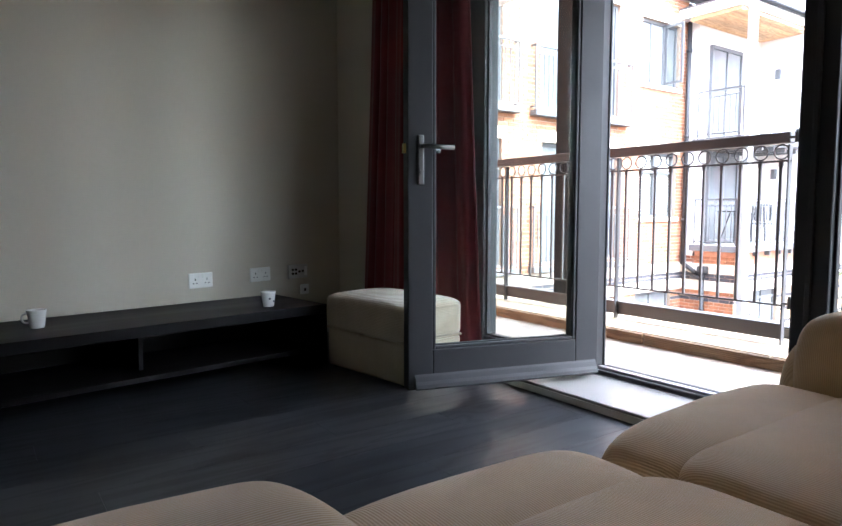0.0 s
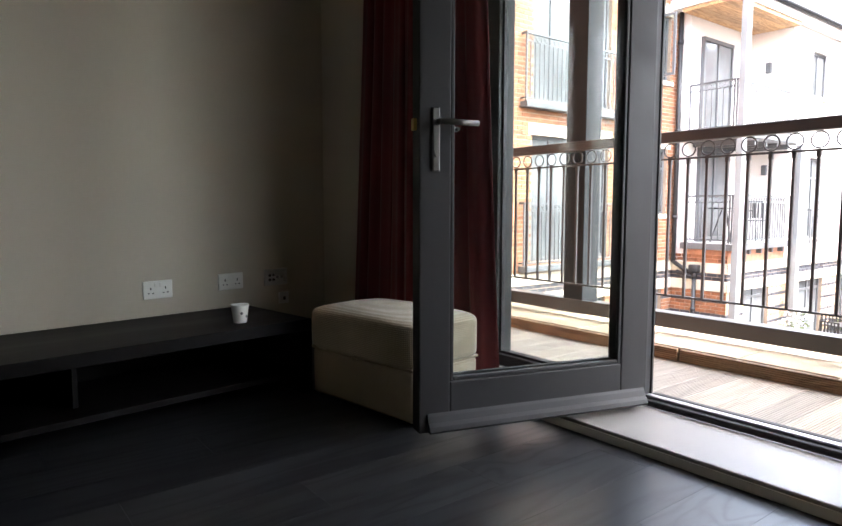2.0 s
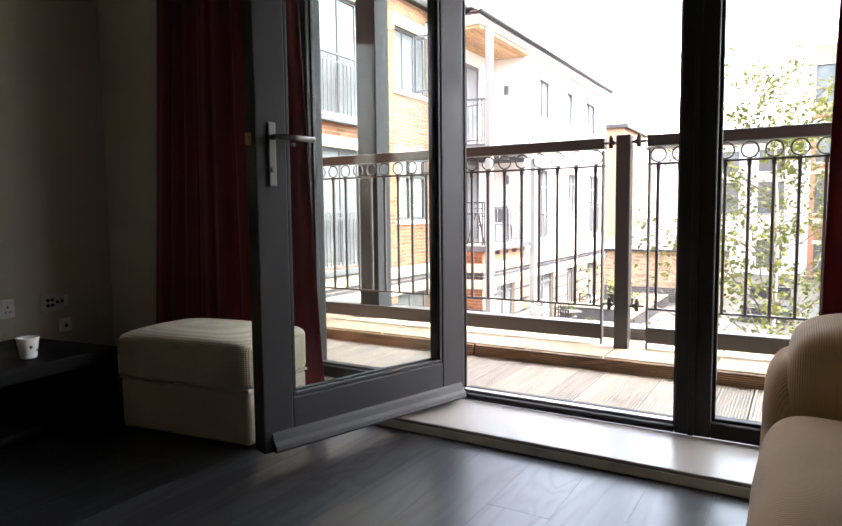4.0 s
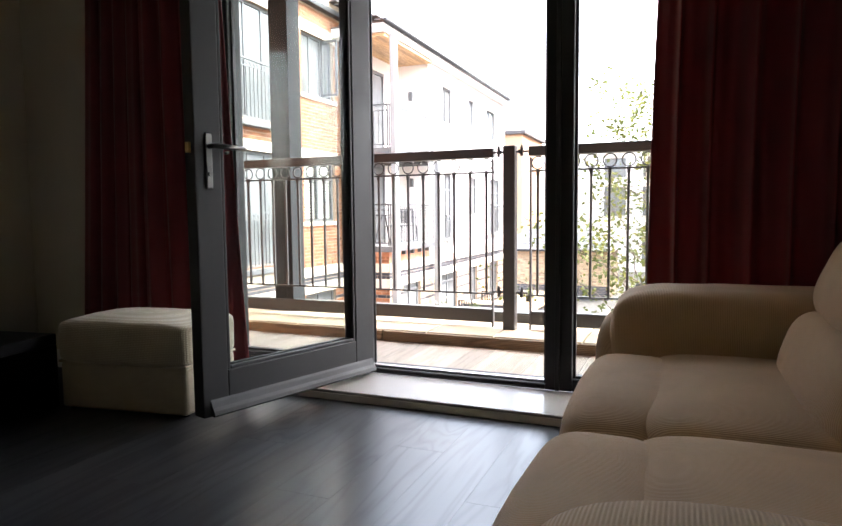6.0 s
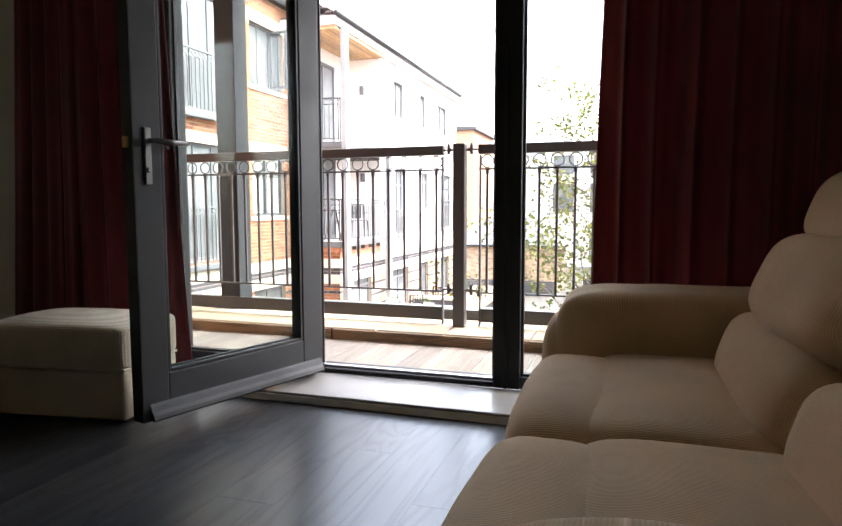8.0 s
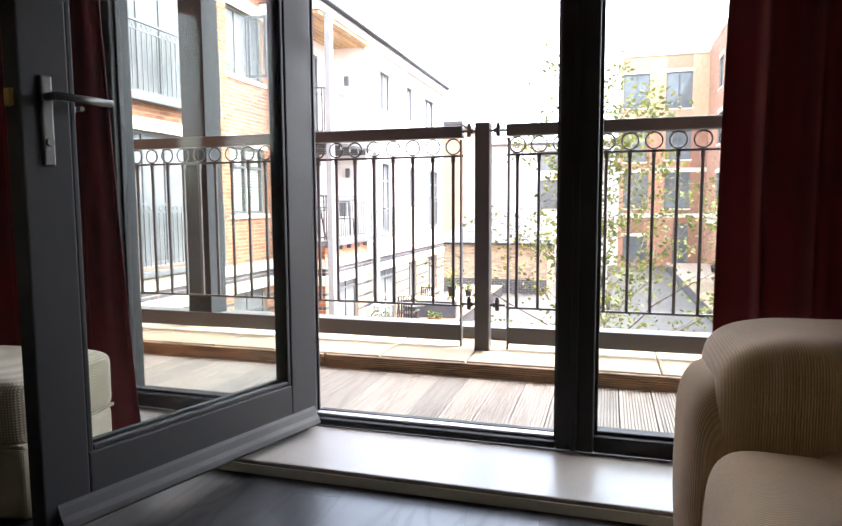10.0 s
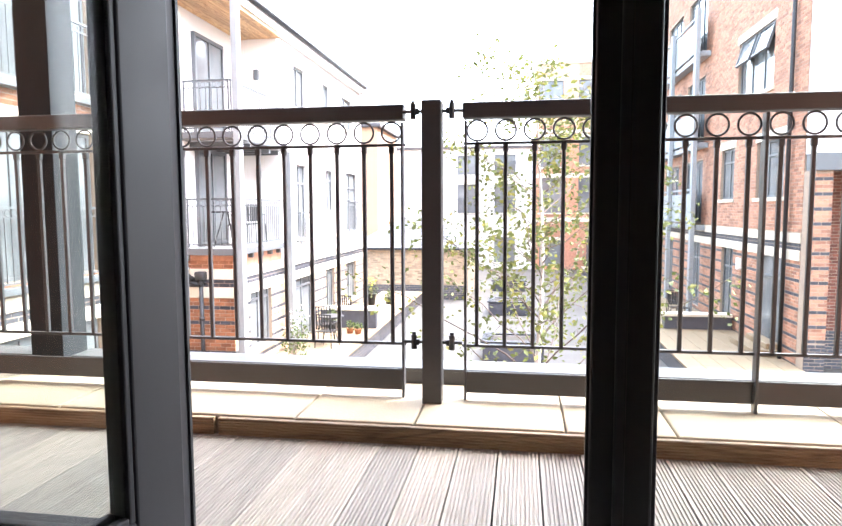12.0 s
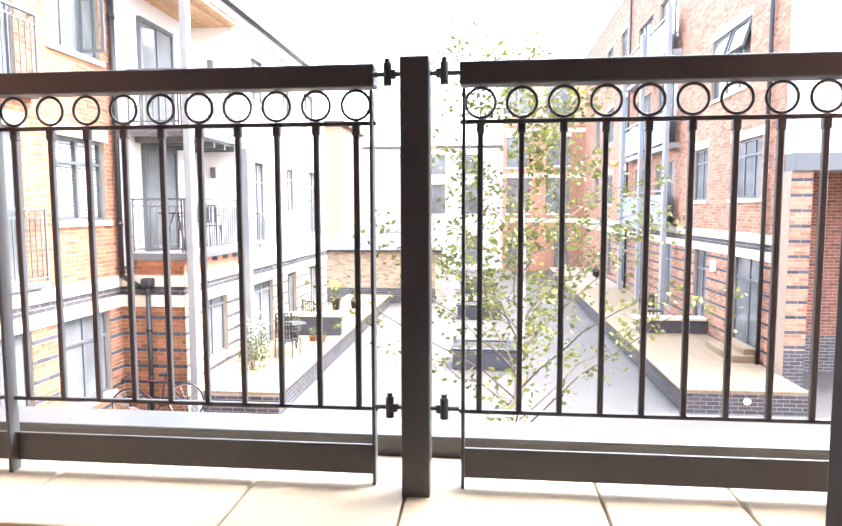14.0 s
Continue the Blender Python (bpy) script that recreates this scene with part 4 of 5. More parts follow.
part("drainpipe", bm, M_IRON, block, "black drainpipe with hopper head", smooth=True)


# -- things on the balconies --
def slat_chair(at, label, group):
    t = thing("garden_chair", at, label, "chair", group)
    for x in (-0.2, 0.2):
        for y in (-0.2, 0.2):
            bm = bmesh.new()
            rod(bm, (x * 1.1, y * 1.1, 0), (x, y, 0.44 if y < 0 else 0.86), 0.012, 8)
            part("leg", bm, M_IRON, t)
    bm = bmesh.new()
    for i in range(6):
        box(bm, -0.21, -0.21 + i * 0.072, 0.43, 0.21, -0.155 + i * 0.072, 0.445)
    part("seat", bm, M_IRON, t)
    bm = bmesh.new()
    for i in range(6):
        box(bm, -0.19 + i * 0.07, 0.19, 0.5, -0.165 + i * 0.07, 0.205, 0.84)
    box(bm, -0.21, 0.185, 0.84, 0.21, 0.21, 0.87, bev=0.006, seg=1)
    part("backrest", bm, M_IRON, t)
    for s in (-1, 1):
        bm = bmesh.new()
        rod(bm, (s * 0.22, -0.2, 0.64), (s * 0.22, 0.2, 0.66), 0.012, 8)
        part("armrest", bm, M_IRON, t)
    return t


def bistro_table(at, label):
    t = thing("garden_table", at, label, "table")
    bm = bmesh.new()
    bmesh.ops.create_cone(bm, cap_ends=True, segments=28, radius1=0.32, radius2=0.32, depth=0.025, matrix=pose(0, 0, 0.71))
    part("tabletop", bm, M_IRON, t)
    for a in (0, 120, 240):
        bm = bmesh.new()
        rod(bm, (0.26 * math.cos(radians(a)), 0.26 * math.sin(radians(a)), 0), (0.05 * math.cos(radians(a)), 0.05 * math.sin(radians(a)), 0.7), 0.012, 8)
        part("leg", bm, M_IRON, t)
    return t


slat_chair(pose(14.7, 7.2, 0.111, 0, 0, 100), "dark slatted chair on the corner balcony", "balcony chairs")
slat_chair(pose(14.1, 7.22, 0.111, 0, 0, 170), "dark slatted chair on the corner balcony", "balcony chairs")
bistro_table(pose(13.35, 7.2, 0.111), "small round dark table on the corner balcony")

# -- long brick house on the south side --
south = thing("apartment_building", RIGHT, "long red brick apartment house with grey balconies and stone bands", "building")
R_WIN = [(16.1, 17.7, -2.45, -0.12), (19.5, 20.5, -2.35, -0.2), (22.7, 24.0, -2.35, -0.2), (26.4, 27.4, -2.35, -0.2), (29.0, 30.4, -2.35, -0.2), (32.5, 33.5, -2.35, -0.2),
         (16.3, 18.0, 1.1, 2.45), (19.65, 20.8, 1.1, 2.5), (29.5, 30.6, 1.1, 2.5), (32.5, 34.0, 1.1, 2.5), (36.0, 37.5, 1.1, 2.5),
         (17.15, 19.6, 3.68, 5.2), (29.5, 30.8, 4.0, 5.6), (32.5, 34.0, 4.0, 5.6), (36.0, 37.5, 4.0, 5.6), (30.0, 31.2, 6.9, 8.5), (33.0, 34.4, 6.9, 8.5), (36.3, 37.6, 6.9, 8.5), (18.0, 19.6, 6.7, 8.1),
         (22.7, 24.9, 0.35, 2.4), (25.8, 27.9, 0.35, 2.4), (22.7, 24.9, 2.95, 5.05), (25.8, 27.9, 2.95, 5.05), (22.7, 24.9, 5.75, 7.8), (25.8, 27.9, 5.75, 7.8)]
R_LOC = [(-b2, -a, c, d) for a, b2, c, d in R_WIN]
S_WALL = part("wall", pierced(-41.0, -15.3, GZ, 9.8, 0.35, R_LOC), M_MORTAR, south)
# dark sheet along the facade paints the shade inside the rooms
part("interior", boxes((-41.0, 0.37, GZ, -15.3, 0.45, 9.8)), M_ROOMSHADE, south)
part("parapet_coping", boxes((-41.0, -0.05, 9.8, -15.25, 0.4, 9.95), bev=0.01), M_STONE, south)
for i, h in enumerate(R_LOC):
    big = h[1] - h[0] > 1.5
    casement(south, *h, cols=3 if big and i not in (0,) else 2, transom=0.27 if i < 11 else 0.0, sill=h[2] > 0.5 and i < 19, head=h[2] > 0.5 and i < 19)
# the two tilted top-hung sashes
for u in (-18.95, -17.75):
    v = part("open_sash", boxes((u - 0.5, -0.03, 0.0, u + 0.5, 0.03, 0.05), (u - 0.5, -0.03, -0.6, u + 0.5, 0.03, -0.55), (u - 0.5, -0.03, -0.55, u - 0.45, 0.03, 0.0), (u + 0.45, -0.03, -0.55, u + 0.5, 0.03, 0.0)), M_WINFRAME, south)
    v.matrix_basis = pose(0, 0.05, 5.14, -17, 0, 0)
    part("pane", boxes((u - 0.45, -0.005, -0.55, u + 0.45, 0.005, 0.0)), M_PANE, v)
band(south, -41.0, -15.3, 0.32)
# stack of shallow balconies
for z in (0.32, 2.9, 5.7):
    part("balcony_slab", boxes((-28.6, -0.3, z - 0.16, -22.2, -0.001, z), bev=0.01), M_GREYPANEL, south)
    for u0 in (-28.6, -25.4):
        part("balcony_panel", boxes((u0, -0.34, z + 0.05, u0 + 3.15, -0.302, z + 1.0), bev=0.008), M_GREYPANEL, south)
    part("balcony_rail", boxes((-28.6, -0.35, z + 1.1, -22.2, -0.3, z + 1.16), bev=0.008), M_GREYPANEL, south)
for u in (-28.5, -25.4, -22.2):
    part("steel_post", boxes((u - 0.12, -0.48, -2.45, u + 0.12, -0.352, 6.95), bev=0.006), M_GREYPANEL, south, "grey steel balcony post")
for u in (-15.9, -29.0):
    bm = bmesh.new()
    rod(bm, (u, -0.09, -2.45), (u, -0.09, 9.7), 0.045, 12)
    part("drainpipe", bm, M_IRON, south, smooth=True)
part("juliet_panel", boxes((-34.4, -0.18, 6.75, -33.0, -0.12, 7.8), bev=0.01), M_GREYPANEL, south)
part("wall_lamp", boxes((-18.9, -0.12, -0.75, -18.75, -0.001, -0.45), bev=0.02), M_PLASTIC, south)

# -- gateway at the near end of that house --
gate = thing("gateway", Matrix.Identity(4), "brick gateway with white rendered storey and a steel lintel", "building")
part("pier", boxes((14.95, -4.9, GZ, 15.29, -4.5, 1.6)), M_MORTAR, gate)
part("upper_wall", boxes((14.9, -10.0, 1.95, 15.29, -4.51, 9.0)), M_RENDER, gate)
part("lintel", boxes((14.86, -10.0, 1.6, 15.28, -4.52, 1.949), bev=0.01), M_WINFRAME, gate, "grey steel lintel")
# ceiling out of view, added to keep sky light out of the passage
part("passage_ceiling", boxes((15.291, -10.0, 1.95, 17.3, -4.861, 2.2)), M_RENDER, gate)
part("back_wall", boxes((17.0, -10.0, GZ, 17.3, -4.86, 1.949)), M_MORTAR, gate)
part("side_wall", boxes((15.3, -4.86, GZ, 17.0, -4.851, 1.949)), M_BRICK, gate)
gw = pose(14.9, 0, 0, 0, 0, -90)
gh = new("window_bay")
gh.parent, gh.matrix_basis = gate, gw
casement(gh, 5.3, 6.9, 3.2, 4.8, cols=2, head=False)

# -- building that closes the courtyard --
FARM = pose(41.0, 0, 0, 0, 0, -90)          # local x = south
far = thing("apartment_building", FARM, "brick and render apartment house closing the courtyard's far end", "building")
F_WIN = [(-0.1, 1.3, -2.7, -1.1), (2.75, 3.6, -2.9, -0.3), (2.15, 3.6, 6.5, 8.6), (2.2, 3.6, 3.5, 5.2), (2.2, 3.6, 0.6, 2.8), (-0.15, 1.25, 0.6, 2.8), (-0.15, 1.1, 3.4, 5.2), (-0.25, 1.25, 6.6, 8.6),
         (-2.9, -1.6, -2.5, -0.9), (-2.9, -1.6, 0.6, 2.4), (-2.9, -1.6, 3.0, 4.2), (-5.2, -3.9, 0.6, 2.4), (-5.2, -3.9, 3.0, 4.2)]
part("wall", pierced(-0.4, 5.0, GZ, 5.9, 0.3, [h for h in F_WIN if h[0] > -1.2 and h[2] < 6]), M_BRICK, far)
part("top_storey", pierced(-0.4, 5.0, 5.901, 9.6, 0.3, [h for h in F_WIN if h[0] > -1.2 and h[2] > 6]), M_BUFF, far)
part("rendered_wall", pierced(-9.0, -0.401, GZ, 4.6, 0.3, [h for h in F_WIN if h[0] < -1.2]), M_RENDER, far)
# two dark sheets paint the shade behind these windows
part("interior", boxes((-9.0, 0.32, GZ, -0.4, 0.4, 4.6), (-0.399, 0.32, GZ, 5.0, 0.4, 9.6)), M_ROOMSHADE, far)
for i, h in enumerate(F_WIN):
    casement(far, *h, cols=2 if i != 1 else 2, transom=0.3 if i == 1 else 0.0, sill=i > 1, head=i not in (1,))
for z in (0.3, 3.0, 5.7):
    part("stone_band", boxes((-0.4, -0.03, z - 0.25, 5.0, -0.001, z), bev=0.01), M_STONE, far)
guard(far, -3.1, -1.45, 0.5, 1.5)
guard(far, -3.1, -1.45, 2.9, 3.8)
guard(far, -5.4, -3.75, 0.5, 1.5)
part("roof", boxes((-9.2, -0.2, 4.601, -0.41, 4.0, 4.75)), M_ROOF, far)
part("parapet_coping", boxes((-0.4, -0.06, 9.6, 5.0, 0.35, 9.75), bev=0.01), M_STONE, far)
peach = thing("house", pose(32.0, 0, 0, 0, 0, -90), "peach rendered gable end beyond the brick outbuilding", "house")
part("wall", boxes((-13.0, 0.0, GZ, -8.3, 5.0, 4.9)), M_PEACH, peach)
part("roof", boxes((-13.2, -0.2, 4.9, -8.1, 5.2, 5.1), bev=0.02), M_ROOF, peach)

# -- brick outbuilding with a hipped slate roof --
shed = thing("outbuilding", pose(27.1, 0, 0, 0, 0, -90), "low buff brick outbuilding with a hipped slate roof", "outbuilding")
SHED_WALL = part("wall", boxes((-8.2, 0.0, GZ, -3.4, 4.0, -0.75)), M_MORTAR, shed)
bm = bmesh.new()
a = [bm.verts.new(v) for v in ((-8.45, -0.25, -0.75), (-3.15, -0.25, -0.75), (-3.15, 4.25, -0.75), (-8.45, 4.25, -0.75))]
r = [bm.verts.new((-6.4, 2.0, 0.55)), bm.verts.new((-5.2, 2.0, 0.55))]
for q in ((a[0], a[1], r[1], r[0]), (a[1], a[2], r[1]), (a[2], a[3], r[0], r[1]), (a[3], a[0], r[0]), a[::-1]):
    bm.faces.new(q)
part("roof", bm, M_SLATE, shed)
bm = bmesh.new()
for i in range(12):
    t0 = i / 12
    y, z = -0.25 + 2.25 * t0, -0.74 + 1.3 * t0
    u0, u1 = -8.45 + 2.05 * t0, -3.15 - 2.05 * t0
    u = u0
    while u < u1 - 0.1:
        box(bm, u, y - 0.01, z + 0.005, min(u + 0.29, u1), y + 0.2, z + 0.03)
        u += 0.3
tagged(part("slate_covering", bm, M_SLATE, shed), kind="stuff")
part("gutter", boxes((-8.45, -0.33, -0.82, -3.15, -0.255, -0.74), bev=0.015), M_IRON, shed)

# ---- raised terraces ----
for nm, y0, y1, x0, x1, face in (("terrace_south", -4.5, -2.25, 13.85, 39.0, -2.25), ("terrace_north", 5.15, 6.8, 12.9, 26.3, 5.15)):
    setting(nm, M_MORTAR, (x0, min(y0, y1), GZ, x1, max(y0, y1), -2.5))
setting("terrace_divider", M_BLUEBRICK, (18.1, 5.2, -2.5, 18.35, 6.79, -1.95), (19.2, -4.45, -2.45, 19.5, -2.7, -2.1))
setting("divider_coping", M_STONE, (18.05, 5.16, -1.949, 18.4, 6.79, -1.87), (19.15, -4.45, -2.099, 19.55, -2.6, -2.02), bev=0.01)
setting("door_steps", M_TERRACE, (16.0, -4.49, -2.448, 17.6, -3.9, -2.3), (16.1, -4.49, -2.299, 17.4, -4.2, -2.17), bev=0.012)
t = thing("wall_vent", pose(13.85, -3.4, -2.66), "round white vent in the dark brick terrace wall", "vent")
bm = bmesh.new()
rod(bm, (-0.03, 0, 0), (0.0, 0, 0), 0.065, 20)
part("cover", bm, M_PLASTIC, t)
bm = bmesh.new()
rod(bm, (-0.035, 0, 0), (-0.028, 0, 0), 0.042, 20)
part("grille", bm, M_GREYPLASTIC, t)


# ---- planters with slatted seats in the middle of the court ----
def planter(at):
    t = thing("planter_bench", at, "dark brick planter edged with slatted timber seats on wet paving", "planter", "planters along the court")
    part("box", boxes((-0.6, -0.75, 0, 0.6, 0.75, 0.42), bev=0.02), M_BLUEBRICK, t)
    part("soil", boxes((-0.4, -0.55, 0.42, 0.4, 0.55, 0.45), bev=0.01), M_SOIL, t)
    for s in (-1, 1):
        for i in range(3):
            part("slat", boxes((s * (0.45 + 0.075 * i) - 0.03, -0.8, 0.46, s * (0.45 + 0.075 * i) + 0.03, 0.8, 0.5), bev=0.004), M_IRON, t)
    for s in (-1, 1):
        for i in range(16):
            part("slat", boxes((-0.38 + i * 0.05 - 0.016, s * 0.67 - 0.12, 0.46, -0.38 + i * 0.05 + 0.016, s * 0.67 + 0.12, 0.5)), M_IRON, t)
    return t


pl = planter(pose(17.2, 1.4, GZ))
for x, y in ((24.0, 1.6), (30.6, 1.75)):
    copy_thing(pl, pose(x, y, GZ))


# ---- birch in the court ----
def limb(bm, pts, r0, r1, n=7):
    prev = None
    for i, p in enumerate(pts):
        p = Vector(p)
        d = (Vector(pts[min(i + 1, len(pts) - 1)]) - Vector(pts[max(i - 1, 0)])).normalized()
        q = d.to_track_quat("Z", "Y")
        r = r0 + (r1 - r0) * i / (len(pts) - 1)
        ring = [bm.verts.new(p + q @ Vector((r * math.cos(2 * math.pi * k / n), r * math.sin(2 * math.pi * k / n), 0))) for k in range(n)]
        if prev:
            for k in range(n):
                bm.faces.new((prev[k], prev[(k + 1) % n], ring[(k + 1) % n], ring[k]))
        prev = ring


def birch(x, y, height, reach, leaves, seed):
    rng = random.Random(seed)
    t = thing("birch_tree", pose(x, y, GZ), "slender birch with pale bark and sparse pale green leaves", "tree")
    bm = bmesh.new()
    stem = [Vector((0.04 * math.sin(i * 0.8), 0.05 * math.sin(i * 0.55 + 1) - 0.04, height * i / 12)) for i in range(13)]
    limb(bm, stem, 0.052, 0.008, 10)
    part("trunk", bm, M_BARK, t, smooth=True)
    bm = bmesh.new()
    tips = []
    for b2 in range(46):
        h = 0.2 + 0.78 * (b2 + rng.random()) / 46
        i = h * 12
        base = stem[int(i)].lerp(stem[min(12, int(i) + 1)], i - int(i))
        a = rng.uniform(0, 2 * math.pi)
        ln = reach * (1.05 - 0.78 * h) * rng.uniform(0.55, 1.1)
        rise = rng.uniform(0.45, 1.1) * ln
        pts = [base]
        for s in range(1, 7):
            f = s / 6
            pts.append(base + Vector((ln * f * math.cos(a) + rng.uniform(-0.06, 0.06), ln * f * math.sin(a) + rng.uniform(-0.06, 0.06), rise * f * (1 - 0.25 * f) + rng.uniform(-0.05, 0.05))))
        limb(bm, pts, 0.013 * (1.2 - h), 0.003, 5)
        for s in range(2, 7):
            tips.append((pts[s], 0.1))
            for _ in range(2):
                e = pts[s] + Vector((rng.uniform(-0.25, 0.25), rng.uniform(-0.25, 0.25), rng.uniform(-0.22, 0.15)))
                limb(bm, [pts[s], pts[s].lerp(e, 0.5) + Vector((0, 0, 0.04)), e], 0.003, 0.0015, 4)
                tips.append((e, 0.07))
    tagged(part("branchwork", bm, M_TWIG, t, smooth=True), kind="stuff")
    vs, fs = [], []
    for _ in range(leaves):
        c, sp = rng.choice(tips)
        p = c + Vector((rng.gauss(0, sp), rng.gauss(0, sp), rng.gauss(-0.05, sp)))
        q = Euler((rng.uniform(0, 6.3), rng.uniform(-0.9, 0.9), rng.uniform(0, 6.3)))
        s = rng.uniform(0.028, 0.047)
        k = len(vs)
        for v in ((-0.9, 0, 0), (-0.2, 0.62, 0.12), (1.1, 0, -0.1), (-0.2, -0.62, 0.12)):
            w2 = Vector(v) * s
            w2.rotate(q)
            vs.append(tuple(p + w2))
        fs += [(k, k + 1, k + 2), (k, k + 2, k + 3)]
    me = bpy.data.meshes.new("crown")
    me.from_pydata(vs, [], fs)
    me.materials.append(M_LEAF)
    cr = tagged(new("crown", me), kind="stuff")
    cr.parent = t
    return t


birch(9.1, 1.06, 5.4, 2.7, 4600, 5)


# ---- pots, shrubs, bicycle on the north terrace ----
def shrub(name, at, r, h, mat, n, label, category, pot=None, seed=1, flower=None):
    rng = random.Random(seed)
    t = thing(name, at, label, category)
    z0 = 0.0
    if pot:
        bm = bmesh.new()
        lathe(bm, [(r * 0.5, 0), (r * 0.72, h * 0.42), (r * 0.78, h * 0.42), (r * 0.78, h * 0.48), (r * 0.62, h * 0.48), (r * 0.55, h * 0.4)], 20)
        part("pot", bm, pot, t, smooth=True)
        z0 = h * 0.42
    bm = bmesh.new()
    vs, fs = [], []
    for i in range(n):
        a, rr, zz = rng.uniform(0, 6.3), r * rng.random() ** 0.6, rng.random()
        p = Vector((rr * math.cos(a), rr * math.sin(a), z0 + zz * (h - z0) * (1.1 - 0.5 * rr / r)))
        if i % 9 == 0:
            limb(bm, [Vector((p.x * 0.2, p.y * 0.2, z0 * 0.9)), p], 0.006, 0.003, 4)
        q = Euler((rng.uniform(0, 6.3), rng.uniform(-1, 1), rng.uniform(0, 6.3)))
        s = rng.uniform(0.02, 0.045)
        k = len(vs)
        for v in ((-1, 0, 0), (0, 0.5, 0.1), (1.2, 0, 0), (0, -0.5, 0.1)):
            w2 = Vector(v) * s
            w2.rotate(q)
            vs.append(tuple(p + w2))
        fs += [(k, k + 1, k + 2), (k, k + 2, k + 3)]
    part("stems", bm, M_TWIG, t)
    me = bpy.data.meshes.new("foliage")
    me.from_pydata(vs, [], fs)
    me.materials.append(mat)
    ob = new("foliage", me)
    ob.parent = t
    if flower:
        bm = bmesh.new()
        for i in range(26):
            a, rr = rng.uniform(0, 6.3), r * rng.random()
            bmesh.ops.create_icosphere(bm, subdivisions=1, radius=0.025, matrix=pose(rr * math.cos(a), rr * math.sin(a), h * rng.uniform(0.75, 1.05)))
        part("blossom", bm, flower, t)
    return t


shrub("shrub", pose(15.3, 6.45, -2.5), 0.3, 1.1, M_SHRUB, 260, "loose flowering shrub growing by the terrace wall", "shrub", seed=3, flower=M_FLOWER)
shrub("shrub", pose(14.4, 6.2, -2.5), 0.28, 0.95, M_SHRUB, 220, "loose flowering shrub growing by the terrace wall", "shrub", seed=4, flower=M_FLOWER)
shrub("potted_plant", pose(17.6, 6.3, -2.5), 0.2, 0.75, M_SHRUB, 180, "leafy plant in a black pot on the terrace", "plant", M_BLACKPOT, 5)
shrub("potted_plant", pose(17.4, 5.75, -2.5), 0.13, 0.4, M_SHRUB, 90, "small plant in a terracotta pot on the terrace", "plant", M_TERRACOTTA, 6)
shrub("potted_plant", pose(17.3, 5.5, -2.5), 0.13, 0.4, M_SHRUB, 90, "small plant in a terracotta pot on the terrace", "plant", M_TERRACOTTA, 7)
shrub("potted_plant", pose(22.4, 6.35, -2.5), 0.22, 0.95, M_SHRUB, 160, "yellow flowering plant in a black pot", "plant", M_BLACKPOT, 8, M_YELLOW)
shrub("potted_plant", pose(22.7, 5.8, -2.5), 0.18, 0.6, M_SHRUB, 120, "leafy plant in a black pot on the terrace", "plant", M_BLACKPOT, 12)
for x, y in ((33.5, -4.1), (34.2, -4.1)):
    shrub("potted_plant", pose(x, y, -2.5), 0.24, 0.7, M_SHRUB, 60, "dark square pot with little growth by the far doors", "plant", M_BLACKPOT, int(x * 10))
bistro_table(pose(16.2, 5.9, -2.5), "small round black metal garden table on the terrace")
slat_chair(pose(15.7, 5.85, -2.5, 0, 0, 80), "black metal garden chair on the terrace", "terrace chairs")
slat_chair(pose(16.6, 6.2, -2.5, 0, 0, -60), "black metal garden chair on the terrace", "terrace chairs")
slat_chair(pose(19.0, 6.2, -2.5, 0, 0, 70), "black metal garden chair on the far terrace", "terrace chairs")
slat_chair(pose(20.6, -3.4, -2.5, 0, 0, -70), "black metal garden chair on the brick terrace", "terrace chairs")
slat_chair(pose(21.4, -3.5, -2.5, 0, 0, 60), "black metal garden chair on the brick terrace", "terrace chairs")

bike = thing("bicycle", pose(12.4, 7.15, GZ, 0, 6, 96), "dark red and black bicycle leaning by the brick wall", "bicycle")
for x in (-0.5, 0.5):
    bm = bmesh.new()
    torus(bm, (x, 0, 0.34), "y", 0.32, 0.018, 32, 8)
    wh = part("tyre", bm, M_IRON, bike, smooth=True)
    bm = bmesh.new()
    torus(bm, (x, 0, 0.34), "y", 0.3, 0.008, 32, 6)
    for k in range(14):
        a = 2 * math.pi * k / 14
        rod(bm, (x, 0, 0.34), (x + 0.3 * math.cos(a), 0, 0.34 + 0.3 * math.sin(a)), 0.0025, 4)
    part("rim", bm, M_ALU, wh)
bm = bmesh.new()
for a, c in (((-0.5, 0, 0.34), (-0.05, 0, 0.3)), ((-0.05, 0, 0.3), (-0.2, 0, 0.82)), ((-0.5, 0, 0.34), (-0.17, 0, 0.74)), ((-0.17, 0, 0.74), (0.36, 0, 0.8)), ((-0.05, 0, 0.3), (0.38, 0, 0.72)), ((0.34, 0, 0.88), (0.5, 0, 0.34))):
    rod(bm, a, c, 0.017, 10)
part("frame", bm, M_BIKERED, bike, smooth=True)
bm = bmesh.new()
rod(bm, (0.36, -0.26, 0.95), (0.36, 0.26, 0.95), 0.013, 8)
rod(bm, (0.34, 0, 0.86), (0.36, 0, 0.95), 0.015, 8)
for s in (-1, 1):
    rod(bm, (0.36, s * 0.26, 0.95), (0.46, s * 0.26, 0.88), 0.015, 8)
part("handlebar", bm, M_IRON, bike)
bm = bmesh.new()
